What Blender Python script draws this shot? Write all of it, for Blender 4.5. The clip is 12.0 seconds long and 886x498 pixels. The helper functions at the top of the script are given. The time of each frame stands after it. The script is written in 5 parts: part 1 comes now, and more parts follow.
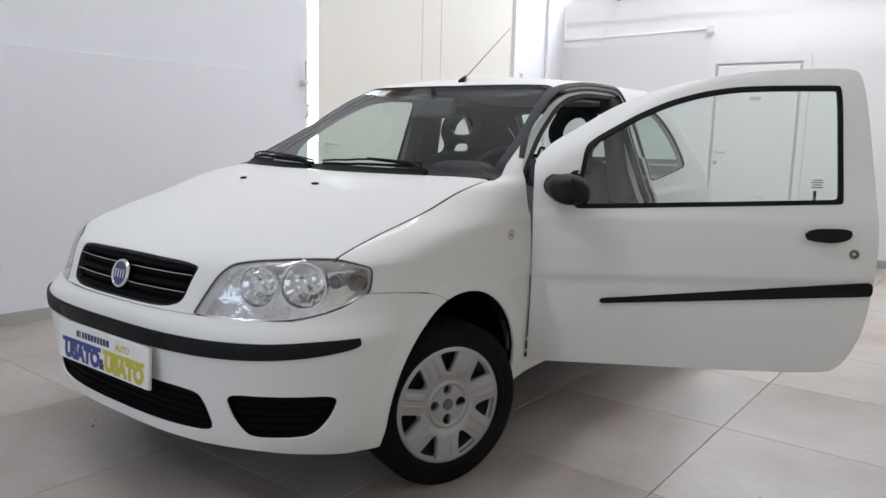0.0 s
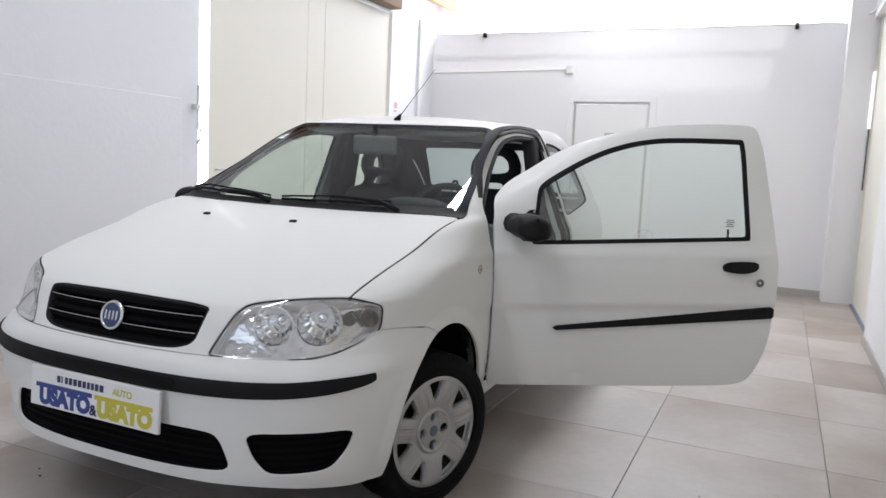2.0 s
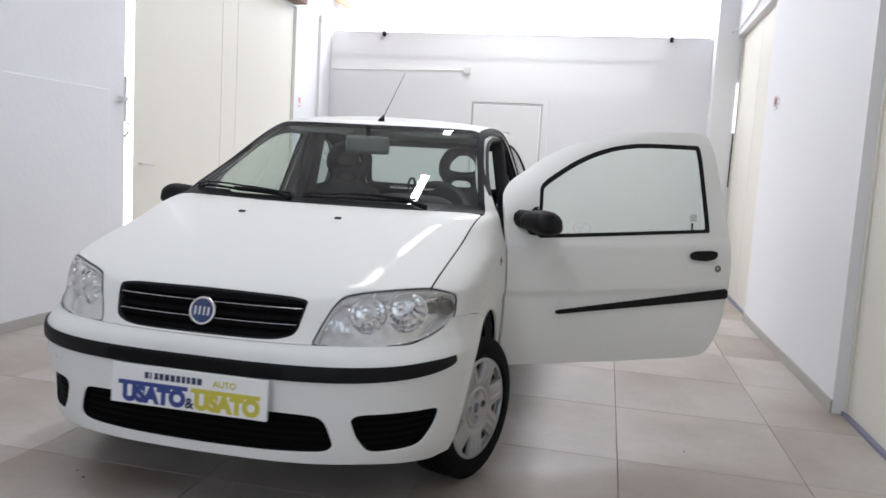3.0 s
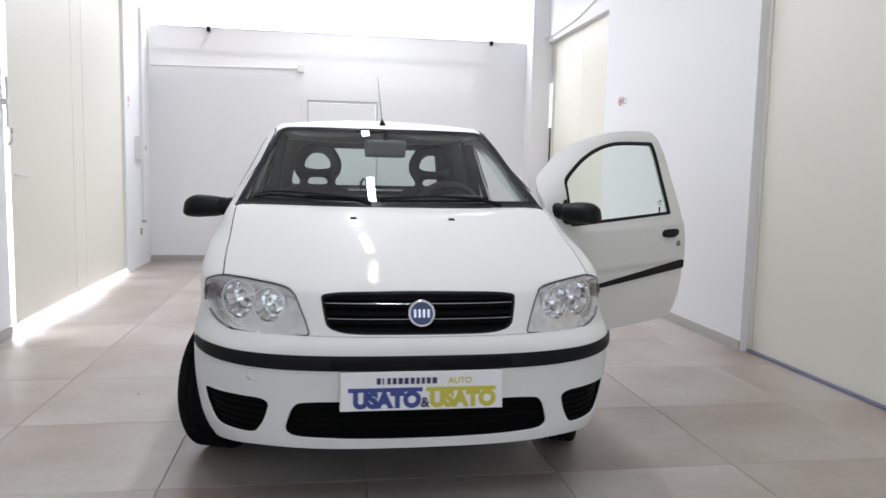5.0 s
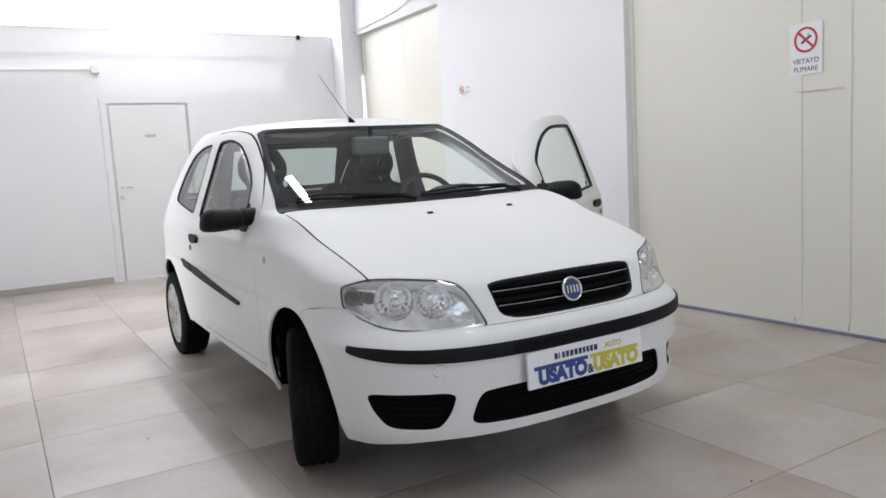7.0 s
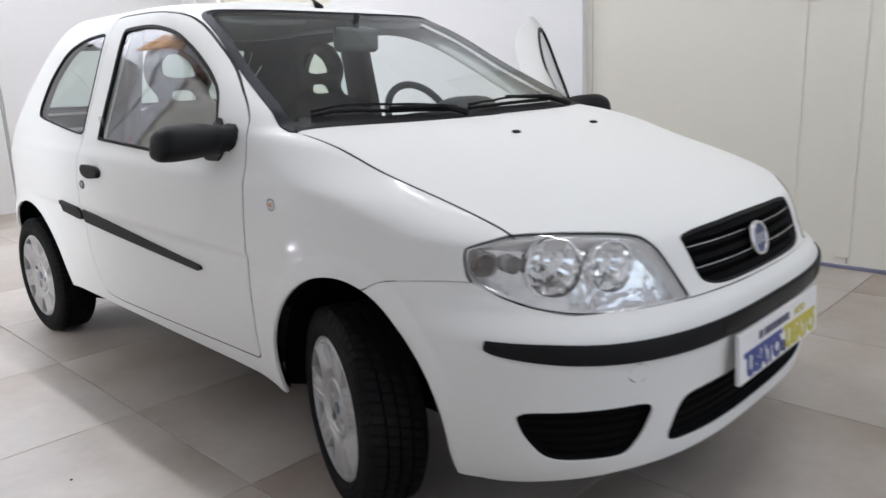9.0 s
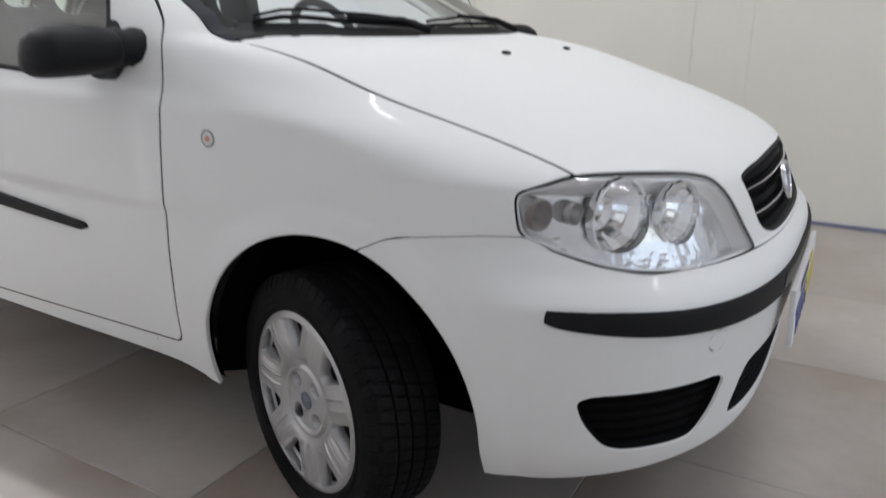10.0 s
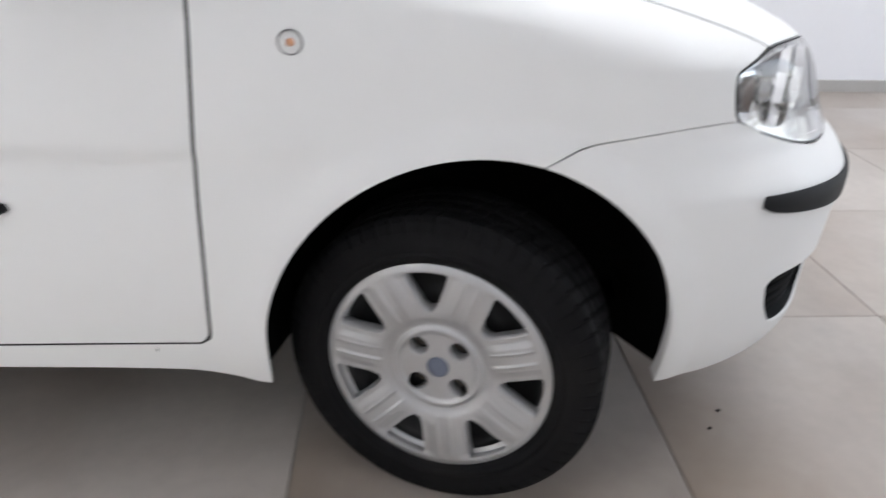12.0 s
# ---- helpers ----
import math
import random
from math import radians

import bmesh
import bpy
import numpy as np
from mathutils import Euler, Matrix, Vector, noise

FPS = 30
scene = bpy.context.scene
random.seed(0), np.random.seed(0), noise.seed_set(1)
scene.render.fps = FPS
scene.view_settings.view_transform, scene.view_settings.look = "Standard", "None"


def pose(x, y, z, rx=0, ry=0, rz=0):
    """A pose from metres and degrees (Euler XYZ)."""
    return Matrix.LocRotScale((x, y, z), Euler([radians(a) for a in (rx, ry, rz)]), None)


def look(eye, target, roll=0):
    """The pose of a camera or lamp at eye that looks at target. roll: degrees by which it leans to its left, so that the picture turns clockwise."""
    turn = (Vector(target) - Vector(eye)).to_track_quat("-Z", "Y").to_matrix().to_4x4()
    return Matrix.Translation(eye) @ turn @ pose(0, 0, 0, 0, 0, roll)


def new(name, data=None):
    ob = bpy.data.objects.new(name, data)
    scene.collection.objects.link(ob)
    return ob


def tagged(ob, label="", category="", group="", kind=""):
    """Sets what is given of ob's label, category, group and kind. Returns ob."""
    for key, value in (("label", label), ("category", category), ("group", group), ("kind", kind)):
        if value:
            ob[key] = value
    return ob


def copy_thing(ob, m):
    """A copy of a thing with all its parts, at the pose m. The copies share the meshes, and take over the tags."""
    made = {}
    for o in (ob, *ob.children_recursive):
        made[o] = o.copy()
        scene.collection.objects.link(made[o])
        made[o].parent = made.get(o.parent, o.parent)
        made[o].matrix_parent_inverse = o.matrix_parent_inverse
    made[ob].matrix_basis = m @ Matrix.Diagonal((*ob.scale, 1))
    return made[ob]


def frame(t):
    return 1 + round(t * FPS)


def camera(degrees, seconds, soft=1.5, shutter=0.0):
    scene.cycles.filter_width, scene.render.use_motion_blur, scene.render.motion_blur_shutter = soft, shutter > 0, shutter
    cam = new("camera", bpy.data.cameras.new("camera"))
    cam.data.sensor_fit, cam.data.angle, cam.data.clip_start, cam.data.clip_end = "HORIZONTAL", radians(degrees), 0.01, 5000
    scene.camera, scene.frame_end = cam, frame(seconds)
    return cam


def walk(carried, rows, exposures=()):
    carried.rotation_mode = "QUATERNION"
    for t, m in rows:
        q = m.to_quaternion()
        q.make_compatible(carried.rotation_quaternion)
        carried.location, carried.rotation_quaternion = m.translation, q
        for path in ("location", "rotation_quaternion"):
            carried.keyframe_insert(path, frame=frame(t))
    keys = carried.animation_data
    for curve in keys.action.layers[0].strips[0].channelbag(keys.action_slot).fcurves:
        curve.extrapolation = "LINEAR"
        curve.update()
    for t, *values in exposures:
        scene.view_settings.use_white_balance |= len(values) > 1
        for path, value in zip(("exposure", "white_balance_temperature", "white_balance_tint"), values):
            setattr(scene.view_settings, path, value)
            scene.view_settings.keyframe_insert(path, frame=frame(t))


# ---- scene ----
cam = camera(61.6, 12.0, 1.5, 0.4)
PATH = [
    (0, (2.27, -2.075, 1.187), (1.071, -0.501, 0.894), 1.5),
    (0.5, (2.258, -2.05, 1.195), (1.092, -0.452, 0.904), 1.7),
    (1, (2.258, -2.089, 1.222), (1.152, -0.449, 0.929), 1.5),
    (1.2, (2.216, -2.159, 1.262), (1.172, -0.478, 0.974), -0.2),
    (1.5, (2.107, -2.306, 1.258), (1.117, -0.585, 1.019), 1.6),
    (2, (1.89, -2.496, 1.249), (1.073, -0.684, 1.025), 2.8),
    (2.5, (1.588, -2.744, 1.25), (0.944, -0.862, 1.032), 4.4),
    (3, (1.256, -2.989, 1.24), (0.838, -1.046, 1.021), 3.4),
    (3.2, (1.102, -3.057, 1.221), (0.726, -1.107, 0.982), 3.0),
    (4.8, (-0.181, -3.335, 1.217), (0.091, -1.365, 1.007), 0.6),
    (5, (-0.339, -3.313, 1.213), (-0.018, -1.35, 1.007), 1.3),
    (5.5, (-0.772, -3.293, 1.2), (-0.223, -1.386, 0.952), 0.1),
    (6, (-1.144, -3.185, 1.192), (-0.43, -1.332, 0.951), -0.8),
    (6.5, (-1.514, -3.032, 1.213), (-0.627, -1.248, 1.042), -0.5),
    (6.7, (-1.654, -3.003, 1.235), (-0.709, -1.251, 1.040), -2.0),
    (8.3, (-2.003, -2.101, 1.21), (-0.66, -0.677, 0.8), -1.8),
    (8.5, (-2.016, -1.97, 1.194), (-0.633, -0.597, 0.746), -2.0),
    (9, (-1.979, -1.564, 1.182), (-0.584, -0.206, 0.728), -2.2),
    (9.2, (-1.991, -1.43, 1.174), (-0.595, -0.071, 0.723), -1.2),
    (9.5, (-1.957, -1.217, 1.128), (-0.47, 0.054, 0.711), 1.5),
    (9.7, (-1.949, -1.112, 1.116), (-0.344, -0.003, 0.675), 0.6),
    (10, (-1.939, -0.966, 1.085), (-0.273, -0.027, 0.498), 0.5),
    (10.5, (-1.836, -0.714, 1.023), (-0.102, -0.058, 0.272), 0.7),
    (10.8, (-1.804, -0.603, 0.996), (-0.054, -0.08, 0.18), 2.4),
    (11, (-1.8, -0.522, 1.015), (-0.008, -0.154, 0.208), 3.8),
    (11.5, (-1.876, -0.23, 1.031), (-0.041, -0.241, 0.235), 2.6),
    (11.7, (-1.901, -0.11, 1.034), (-0.071, -0.198, 0.231), 3.2),
    (12, (-1.906, 0.077, 1.032), (-0.1, -0.042, 0.18), 1.5),
]
walk(cam, [(t, look(eye, target, roll)) for t, eye, target, roll in PATH], [(t, e, 6350, 10) for t, e in ((0, 0.12), (2.5, 0.16), (3, 0.12), (5.5, 0.18), (8.5, 0.24), (9.5, 0.26), (10.5, 0.28), (11, 0.5), (11.5, 0.74), (12, 0.92))])

# ---------------------------------------------------------------- world and light
world = bpy.data.worlds.new("world")
scene.world = world
world.use_nodes = True
wn = world.node_tree.nodes
sky = wn.new("ShaderNodeTexSky")
sky.sky_type, sky.sun_disc, sky.sun_elevation, sky.sun_rotation = "NISHITA", False, radians(67), radians(104)
wn["Background"].inputs["Strength"].default_value = 0.12
world.node_tree.links.new(sky.outputs[0], wn["Background"].inputs["Color"])
sun = new("sun", bpy.data.lights.new("sun", "SUN"))
sun.data.energy, sun.data.angle, sun.data.color = 4.5, radians(0.5), (1.0, 0.96, 0.9)
sun.matrix_world = look((4, 7.5, 12), (0, 8.5, 2))


# ---------------------------------------------------------------- materials
def mat(name, color, rough=0.5, metal=0.0, vary=0.06, scale=3.0, fine=60.0, bump=0.0, coat=0.0, rough_vary=0.08, stain=None, gloss=0.5):
    """Principled surface with two scales of variation, fine relief and, if given, a stain colour in patches."""
    m = bpy.data.materials.new(name)
    m.use_nodes = True
    n, l = m.node_tree.nodes, m.node_tree.links
    b = n["Principled BSDF"]
    geo = n.new("ShaderNodeTexCoord")
    big, small = n.new("ShaderNodeTexNoise"), n.new("ShaderNodeTexNoise")
    for t, s, d in ((big, scale, 4), (small, fine, 3)):
        t.inputs["Scale"].default_value, t.inputs["Detail"].default_value = s, d
        l.new(geo.outputs["Object"], t.inputs["Vector"])
    ramp = n.new("ShaderNodeMix")
    ramp.data_type = "RGBA"
    dark = [max(0.0, c * (1 - vary * 2)) for c in color]
    light = [min(1.0, c * (1 + vary)) for c in color]
    ramp.inputs["A"].default_value, ramp.inputs["B"].default_value = (*dark, 1), (*light, 1)
    add = n.new("ShaderNodeMath")
    add.operation = "MULTIPLY_ADD"
    add.inputs[1].default_value = 0.35
    l.new(small.outputs["Fac"], add.inputs[0])
    half = n.new("ShaderNodeMath")
    half.operation = "MULTIPLY"
    half.inputs[1].default_value = 0.75
    l.new(big.outputs["Fac"], half.inputs[0])
    l.new(half.outputs[0], add.inputs[2])
    l.new(add.outputs[0], ramp.inputs["Factor"])
    last = ramp.outputs["Result"]
    if stain:
        patch = n.new("ShaderNodeTexNoise")
        patch.inputs["Scale"].default_value, patch.inputs["Detail"].default_value = scale * 0.45, 6
        l.new(geo.outputs["Object"], patch.inputs["Vector"])
        cut = n.new("ShaderNodeMapRange")
        cut.inputs["From Min"].default_value, cut.inputs["From Max"].default_value, cut.inputs["To Max"].default_value = 0.5, 0.75, 0.7
        l.new(patch.outputs["Fac"], cut.inputs["Value"])
        over = n.new("ShaderNodeMix")
        over.data_type = "RGBA"
        over.inputs["B"].default_value = (*stain, 1)
        l.new(last, over.inputs["A"])
        l.new(cut.outputs[0], over.inputs["Factor"])
        last = over.outputs["Result"]
    l.new(last, b.inputs["Base Color"])
    rr = n.new("ShaderNodeMapRange")
    rr.inputs["To Min"].default_value, rr.inputs["To Max"].default_value = max(0.02, rough - rough_vary), min(1, rough + rough_vary)
    l.new(big.outputs["Fac"], rr.inputs["Value"])
    l.new(rr.outputs[0], b.inputs["Roughness"])
    b.inputs["Metallic"].default_value = metal
    b.inputs["Specular IOR Level"].default_value = gloss
    if coat:
        b.inputs["Coat Weight"].default_value, b.inputs["Coat Roughness"].default_value = coat, 0.035
    if bump:
        bp = n.new("ShaderNodeBump")
        bp.inputs["Strength"].default_value, bp.inputs["Distance"].default_value = 0.5, bump
        l.new(small.outputs["Fac"], bp.inputs["Height"])
        l.new(bp.outputs[0], b.inputs["Normal"])
    return m


def glass_mat(name, tint, gloss=0.045, rough=0.0, haze=0.0):
    """Thin pane: tinted see-through with a Fresnel gloss."""
    m = bpy.data.materials.new(name)
    m.use_nodes = True
    n, l = m.node_tree.nodes, m.node_tree.links
    n.remove(n["Principled BSDF"])
    clear, shine, mix, facing = n.new("ShaderNodeBsdfTransparent"), n.new("ShaderNodeBsdfGlossy"), n.new("ShaderNodeMixShader"), n.new("ShaderNodeLayerWeight")
    steep, fr = n.new("ShaderNodeMath"), n.new("ShaderNodeMath")
    steep.operation, fr.operation = "POWER", "MULTIPLY_ADD"
    steep.inputs[1].default_value, fr.inputs[1].default_value, fr.inputs[2].default_value = 5.0, 1 - gloss, gloss
    facing.inputs["Blend"].default_value = 0.5
    l.new(facing.outputs["Facing"], steep.inputs[0])
    l.new(steep.outputs[0], fr.inputs[0])
    clear.inputs["Color"].default_value = (*tint, 1)
    shine.inputs["Roughness"].default_value = rough
    l.new(fr.outputs[0], mix.inputs[0])
    l.new(clear.outputs[0], mix.inputs[1])
    l.new(shine.outputs[0], mix.inputs[2])
    last = mix.outputs[0]
    if haze:
        milk, veil = n.new("ShaderNodeBsdfDiffuse"), n.new("ShaderNodeMixShader")
        milk.inputs["Color"].default_value = (0.85, 0.83, 0.8, 1)
        veil.inputs[0].default_value = haze
        l.new(last, veil.inputs[1])
        l.new(milk.outputs[0], veil.inputs[2])
        last = veil.outputs[0]
    l.new(last, n["Material Output"].inputs["Surface"])
    return m


def lamp_mat(name, color, strength):
    m = bpy.data.materials.new(name)
    m.use_nodes = True
    b = m.node_tree.nodes["Principled BSDF"]
    b.inputs["Base Color"].default_value = (*color, 1)
    b.inputs["Emission Color"].default_value = (*color, 1)
    b.inputs["Emission Strength"].default_value = strength
    return m


PAINT = mat("white car paint", (0.79, 0.79, 0.77), 0.5, vary=0.012, scale=1.2, fine=900, coat=0.13, rough_vary=0.05, gloss=0.1)
JAMB = mat("white paint inside", (0.76, 0.76, 0.74), 0.4, vary=0.02)
BLACK = mat("black textured plastic", (0.0075, 0.0078, 0.0088), 0.55, gloss=0.2, vary=0.2, scale=8, fine=500, bump=0.0004)
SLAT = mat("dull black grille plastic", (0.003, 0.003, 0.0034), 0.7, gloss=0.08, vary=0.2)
RUBBER = mat("black rubber seal and gap shade", (0.006, 0.006, 0.007), 0.6, gloss=0.2, vary=0.15)
NAVY = mat("black rubber gasket", (0.008, 0.0105, 0.0185), 0.5, gloss=0.12, vary=0.1)
VOID = mat("black underbody and gap shade", (0.004, 0.004, 0.004), 0.9, gloss=0.05, vary=0.3)
TYRE = mat("tyre rubber", (0.0065, 0.0065, 0.007), 0.75, gloss=0.12, vary=0.25, scale=14, fine=120, bump=0.0006, stain=(0.011, 0.0105, 0.010))
CAP = mat("silver painted plastic", (0.44, 0.44, 0.44), 0.33, metal=0.5, vary=0.06, scale=14, fine=300, stain=(0.36, 0.35, 0.335))
STEEL = mat("dark steel rim", (0.03, 0.03, 0.03), 0.6, metal=0.5, vary=0.3)
NUT = mat("rusty bolt steel", (0.05, 0.042, 0.035), 0.55, metal=0.6, vary=0.3, scale=60)
CHROME = mat("chrome reflector", (0.92, 0.92, 0.92), 0.08, metal=1.0, vary=0.08, scale=60, rough_vary=0.04, fine=90)
# Housing tone is mottled to stand in for broken reflections.
SATIN = mat("aluminised lamp housing", (0.85, 0.845, 0.84), 0.12, metal=0.78, vary=0.2, scale=30, fine=14, bump=0.022, rough_vary=0.05)
PALE_RING = mat("pale grey lamp ring", (0.68, 0.68, 0.68), 0.3, metal=0.15, vary=0.05, scale=40)
BEZEL = mat("silver grey lamp housing", (0.8, 0.8, 0.8), 0.25, metal=0.45, vary=0.06, scale=20)
RING_SHADE = mat("lamp ring shade", (0.05, 0.05, 0.052), 0.4, vary=0.15, scale=40)
GLOSSY_BLACK = mat("gloss black plastic", (0.004, 0.004, 0.005), 0.3, gloss=0.14, vary=0.1, rough_vary=0.03)
MIRROR_GREY = mat("grey mirror shell plastic", (0.115, 0.12, 0.12), 0.5, vary=0.06)
LENS = glass_mat("headlight plastic", (0.975, 0.977, 0.977), 0.06, 0.01, 0.075)
AMBER = mat("amber bulb", (0.8, 0.36, 0.16), 0.25, vary=0.1)
PEACH = mat("peach reflection tint", (0.9, 0.5, 0.36), 0.2, vary=0.1)
SMOKE = mat("smoked lamp bowl", (0.3, 0.29, 0.285), 0.22, metal=0.75)
UMBER = mat("dark brown indicator bowl", (0.17, 0.145, 0.13), 0.3, vary=0.1, scale=60)
GLASS = glass_mat("green tinted glass", (0.83, 0.915, 0.88), 0.16)
CLEAR = glass_mat("clear window glass", (0.95, 0.96, 0.955))
SHIELD = glass_mat("windscreen glass", (0.84, 0.905, 0.885), 0.075)
FABRIC = mat("dark grey seat fabric", (0.028, 0.030, 0.033), 0.9, gloss=0.2, vary=0.2, scale=20, fine=400, bump=0.001)
DASH = mat("charcoal dashboard plastic", (0.032, 0.034, 0.037), 0.6, gloss=0.3, vary=0.12, scale=15, fine=400, bump=0.0005)
LINING = mat("grey headlining", (0.42, 0.42, 0.41), 0.9, vary=0.08)
BLUE = mat("blue enamel", (0.03, 0.055, 0.15), 0.3, vary=0.05)
RING = mat("smoked grey lamp ring", (0.2, 0.2, 0.2), 0.35, metal=0.3, vary=0.1, scale=60)
SLATE = mat("faded blue grey enamel", (0.13, 0.15, 0.2), 0.4, vary=0.1, scale=60)
SILVER = mat("silver metal trim", (0.7, 0.7, 0.71), 0.2, metal=1.0, vary=0.03)
SIGN_WHITE = mat("white plate plastic", (0.82, 0.82, 0.82), 0.35, vary=0.02)
SIGN_BLUE = mat("royal blue print", (0.035, 0.06, 0.25), 0.4, vary=0.04)
SIGN_NAVY = mat("navy print", (0.02, 0.025, 0.09), 0.4, vary=0.04)
SIGN_YELLOW = mat("mustard yellow print", (0.56, 0.5, 0.06), 0.4, vary=0.04)
SIGN_RED = mat("red print", (0.5, 0.03, 0.05), 0.45, vary=0.04)
WALL = mat("white painted plaster", (0.80, 0.80, 0.815), 0.75, vary=0.02, scale=0.9, fine=40, bump=0.0012)
BLOCK = mat("white painted blockwork", (0.78, 0.785, 0.81), 0.7, vary=0.03, scale=1.4, fine=25, bump=0.003)
CREAM = mat("cream painted steel panel", (0.76, 0.735, 0.655), 0.45, vary=0.025, scale=0.8, fine=30)
CREAM_DARK = mat("cream panel edge", (0.6, 0.58, 0.5), 0.5, vary=0.05)
SKIRT = mat("grey baseboard tile", (0.42, 0.405, 0.38), 0.5, vary=0.08, scale=3)
TIMBER = mat("brown varnished timber", (0.2, 0.1, 0.05), 0.5, vary=0.25, scale=4, fine=50)
ORANGE = mat("orange timber boards", (0.7, 0.38, 0.17), 0.5, vary=0.12, scale=2, fine=40)
PIPE = mat("white conduit plastic", (0.76, 0.76, 0.75), 0.45, vary=0.03)
DOORWHITE = mat("white lacquered door", (0.8, 0.8, 0.8), 0.4, vary=0.02)
GREYLINE = mat("grey aluminium edge", (0.55, 0.55, 0.55), 0.4, metal=0.5, vary=0.1)
PALE_RED = mat("pale red print", (0.72, 0.42, 0.4), 0.5, vary=0.06)
BLUETAPE = mat("blue grey floor track", (0.19, 0.195, 0.28), 0.5, vary=0.1)
GROUT = mat("dark tile joint", (0.22, 0.2, 0.18), 0.9, vary=0.15, scale=6)
GAP_GLOW = lamp_mat("daylight gap glow", (0.95, 0.97, 1.0), 1.0)
LED = lamp_mat("led diffuser", (0.97, 0.985, 1.0), 9.0)


def tile_mat():
    """Pale porcelain tile: clouded beige grey, a little different from tile to tile."""
    m = mat("beige grey porcelain tile", (0.48, 0.437, 0.395), 0.36, vary=0.18, scale=2.6, fine=24, rough_vary=0.12, stain=(0.27, 0.205, 0.155))
    n, l = m.node_tree.nodes, m.node_tree.links
    b = n["Principled BSDF"]
    src = b.inputs["Base Color"].links[0].from_socket
    info, hsv, rng = n.new("ShaderNodeObjectInfo"), n.new("ShaderNodeHueSaturation"), n.new("ShaderNodeMapRange")
    rng.inputs["To Min"].default_value, rng.inputs["To Max"].default_value = 0.95, 1.05
    l.new(info.outputs["Random"], rng.inputs["Value"])
    l.new(rng.outputs[0], hsv.inputs["Value"])
    l.new(src, hsv.inputs["Color"])
    l.new(hsv.outputs[0], b.inputs["Base Color"])
    cloud = next(k for k in n if k.type == "MAP_RANGE" and abs(k.inputs["From Min"].default_value - 0.5) < 1e-6)
    cloud.inputs["From Min"].default_value, cloud.inputs["To Max"].default_value = 0.42, 0.85
    coord = next(k for k in n if k.type == "TEX_COORD")
    shift = n.new("ShaderNodeVectorMath")
    shift.operation = "MULTIPLY_ADD"
    shift.inputs[1].default_value = (1, 1, 1)
    spread = n.new("ShaderNodeMath")
    spread.operation = "MULTIPLY"
    spread.inputs[1].default_value = 40
    l.new(info.outputs["Random"], spread.inputs[0])
    l.new(coord.outputs["Object"], shift.inputs[0])
    l.new(spread.outputs[0], shift.inputs[2])
    for t in [k for k in n if k.type == "TEX_NOISE"]:
        l.new(shift.outputs[0], t.inputs["Vector"])
    return m


TILE = tile_mat()


# ---------------------------------------------------------------- mesh helpers
def thing(name, label, category, kind="", group=""):
    return tagged(new(name), label, category, group, kind)


def as_object(name, mesh, material, parent=None, label=""):
    ob = new(name, mesh)
    if material is not None:
        mesh.materials.append(material)
    if parent is not None:
        ob.parent = parent
    if label:
        ob["label"] = label
    return ob


def part(name, bm, material, parent=None, label="", smooth=False):
    """Links a bmesh as one mesh object under a thing or a part."""
    me = bpy.data.meshes.new(name)
    bm.normal_update()
    bm.to_mesh(me)
    bm.free()
    if smooth:
        for p in me.polygons:
            p.use_smooth = True
    return as_object(name, me, material, parent, label)


def box(bm, x0, x1, y0, y1, z0, z1, bevel=0.0):
    r = bmesh.ops.create_cube(bm, size=1)
    vs = r["verts"]
    bmesh.ops.scale(bm, vec=(x1 - x0, y1 - y0, z1 - z0), verts=vs)
    bmesh.ops.translate(bm, vec=((x0 + x1) / 2, (y0 + y1) / 2, (z0 + z1) / 2), verts=vs)
    if bevel:
        es = list({e for v in vs for e in v.link_edges})
        bmesh.ops.bevel(bm, geom=es, offset=bevel, segments=2, affect="EDGES", profile=0.6)
    return bm


def slab(name, x0, x1, y0, y1, z0, z1, material, parent=None, label="", bevel=0.0):
    return part(name, box(bmesh.new(), x0, x1, y0, y1, z0, z1, bevel), material, parent, label)


def rod(bm, a, b, r0, r1=None, n=16):
    """A tapered round bar from a to b."""
    a, b = Vector(a), Vector(b)
    m = Matrix.Translation((a + b) / 2) @ (b - a).to_track_quat("Z", "Y").to_matrix().to_4x4()
    bmesh.ops.create_cone(bm, cap_ends=True, segments=n, radius1=r0, radius2=r0 if r1 is None else r1, depth=(b - a).length, matrix=m)
    return bm


def tube(bm, pts, r, n=10):
    """A round bar along a bent line."""
    rings = []
    pts = [Vector(p) for p in pts]
    for i, p in enumerate(pts):
        d = (pts[min(i + 1, len(pts) - 1)] - pts[max(i - 1, 0)]).normalized()
        q = d.to_track_quat("Z", "Y")
        rr = r(i / (len(pts) - 1)) if callable(r) else r
        rings.append([bm.verts.new(p + q @ Vector((math.cos(k * 2 * math.pi / n) * rr, math.sin(k * 2 * math.pi / n) * rr, 0))) for k in range(n)])
    for a, b in zip(rings, rings[1:]):
        for k in range(n):
            bm.faces.new((a[k], a[(k + 1) % n], b[(k + 1) % n], b[k]))
    bm.faces.new(rings[0][::-1])
    bm.faces.new(rings[-1])
    return bm


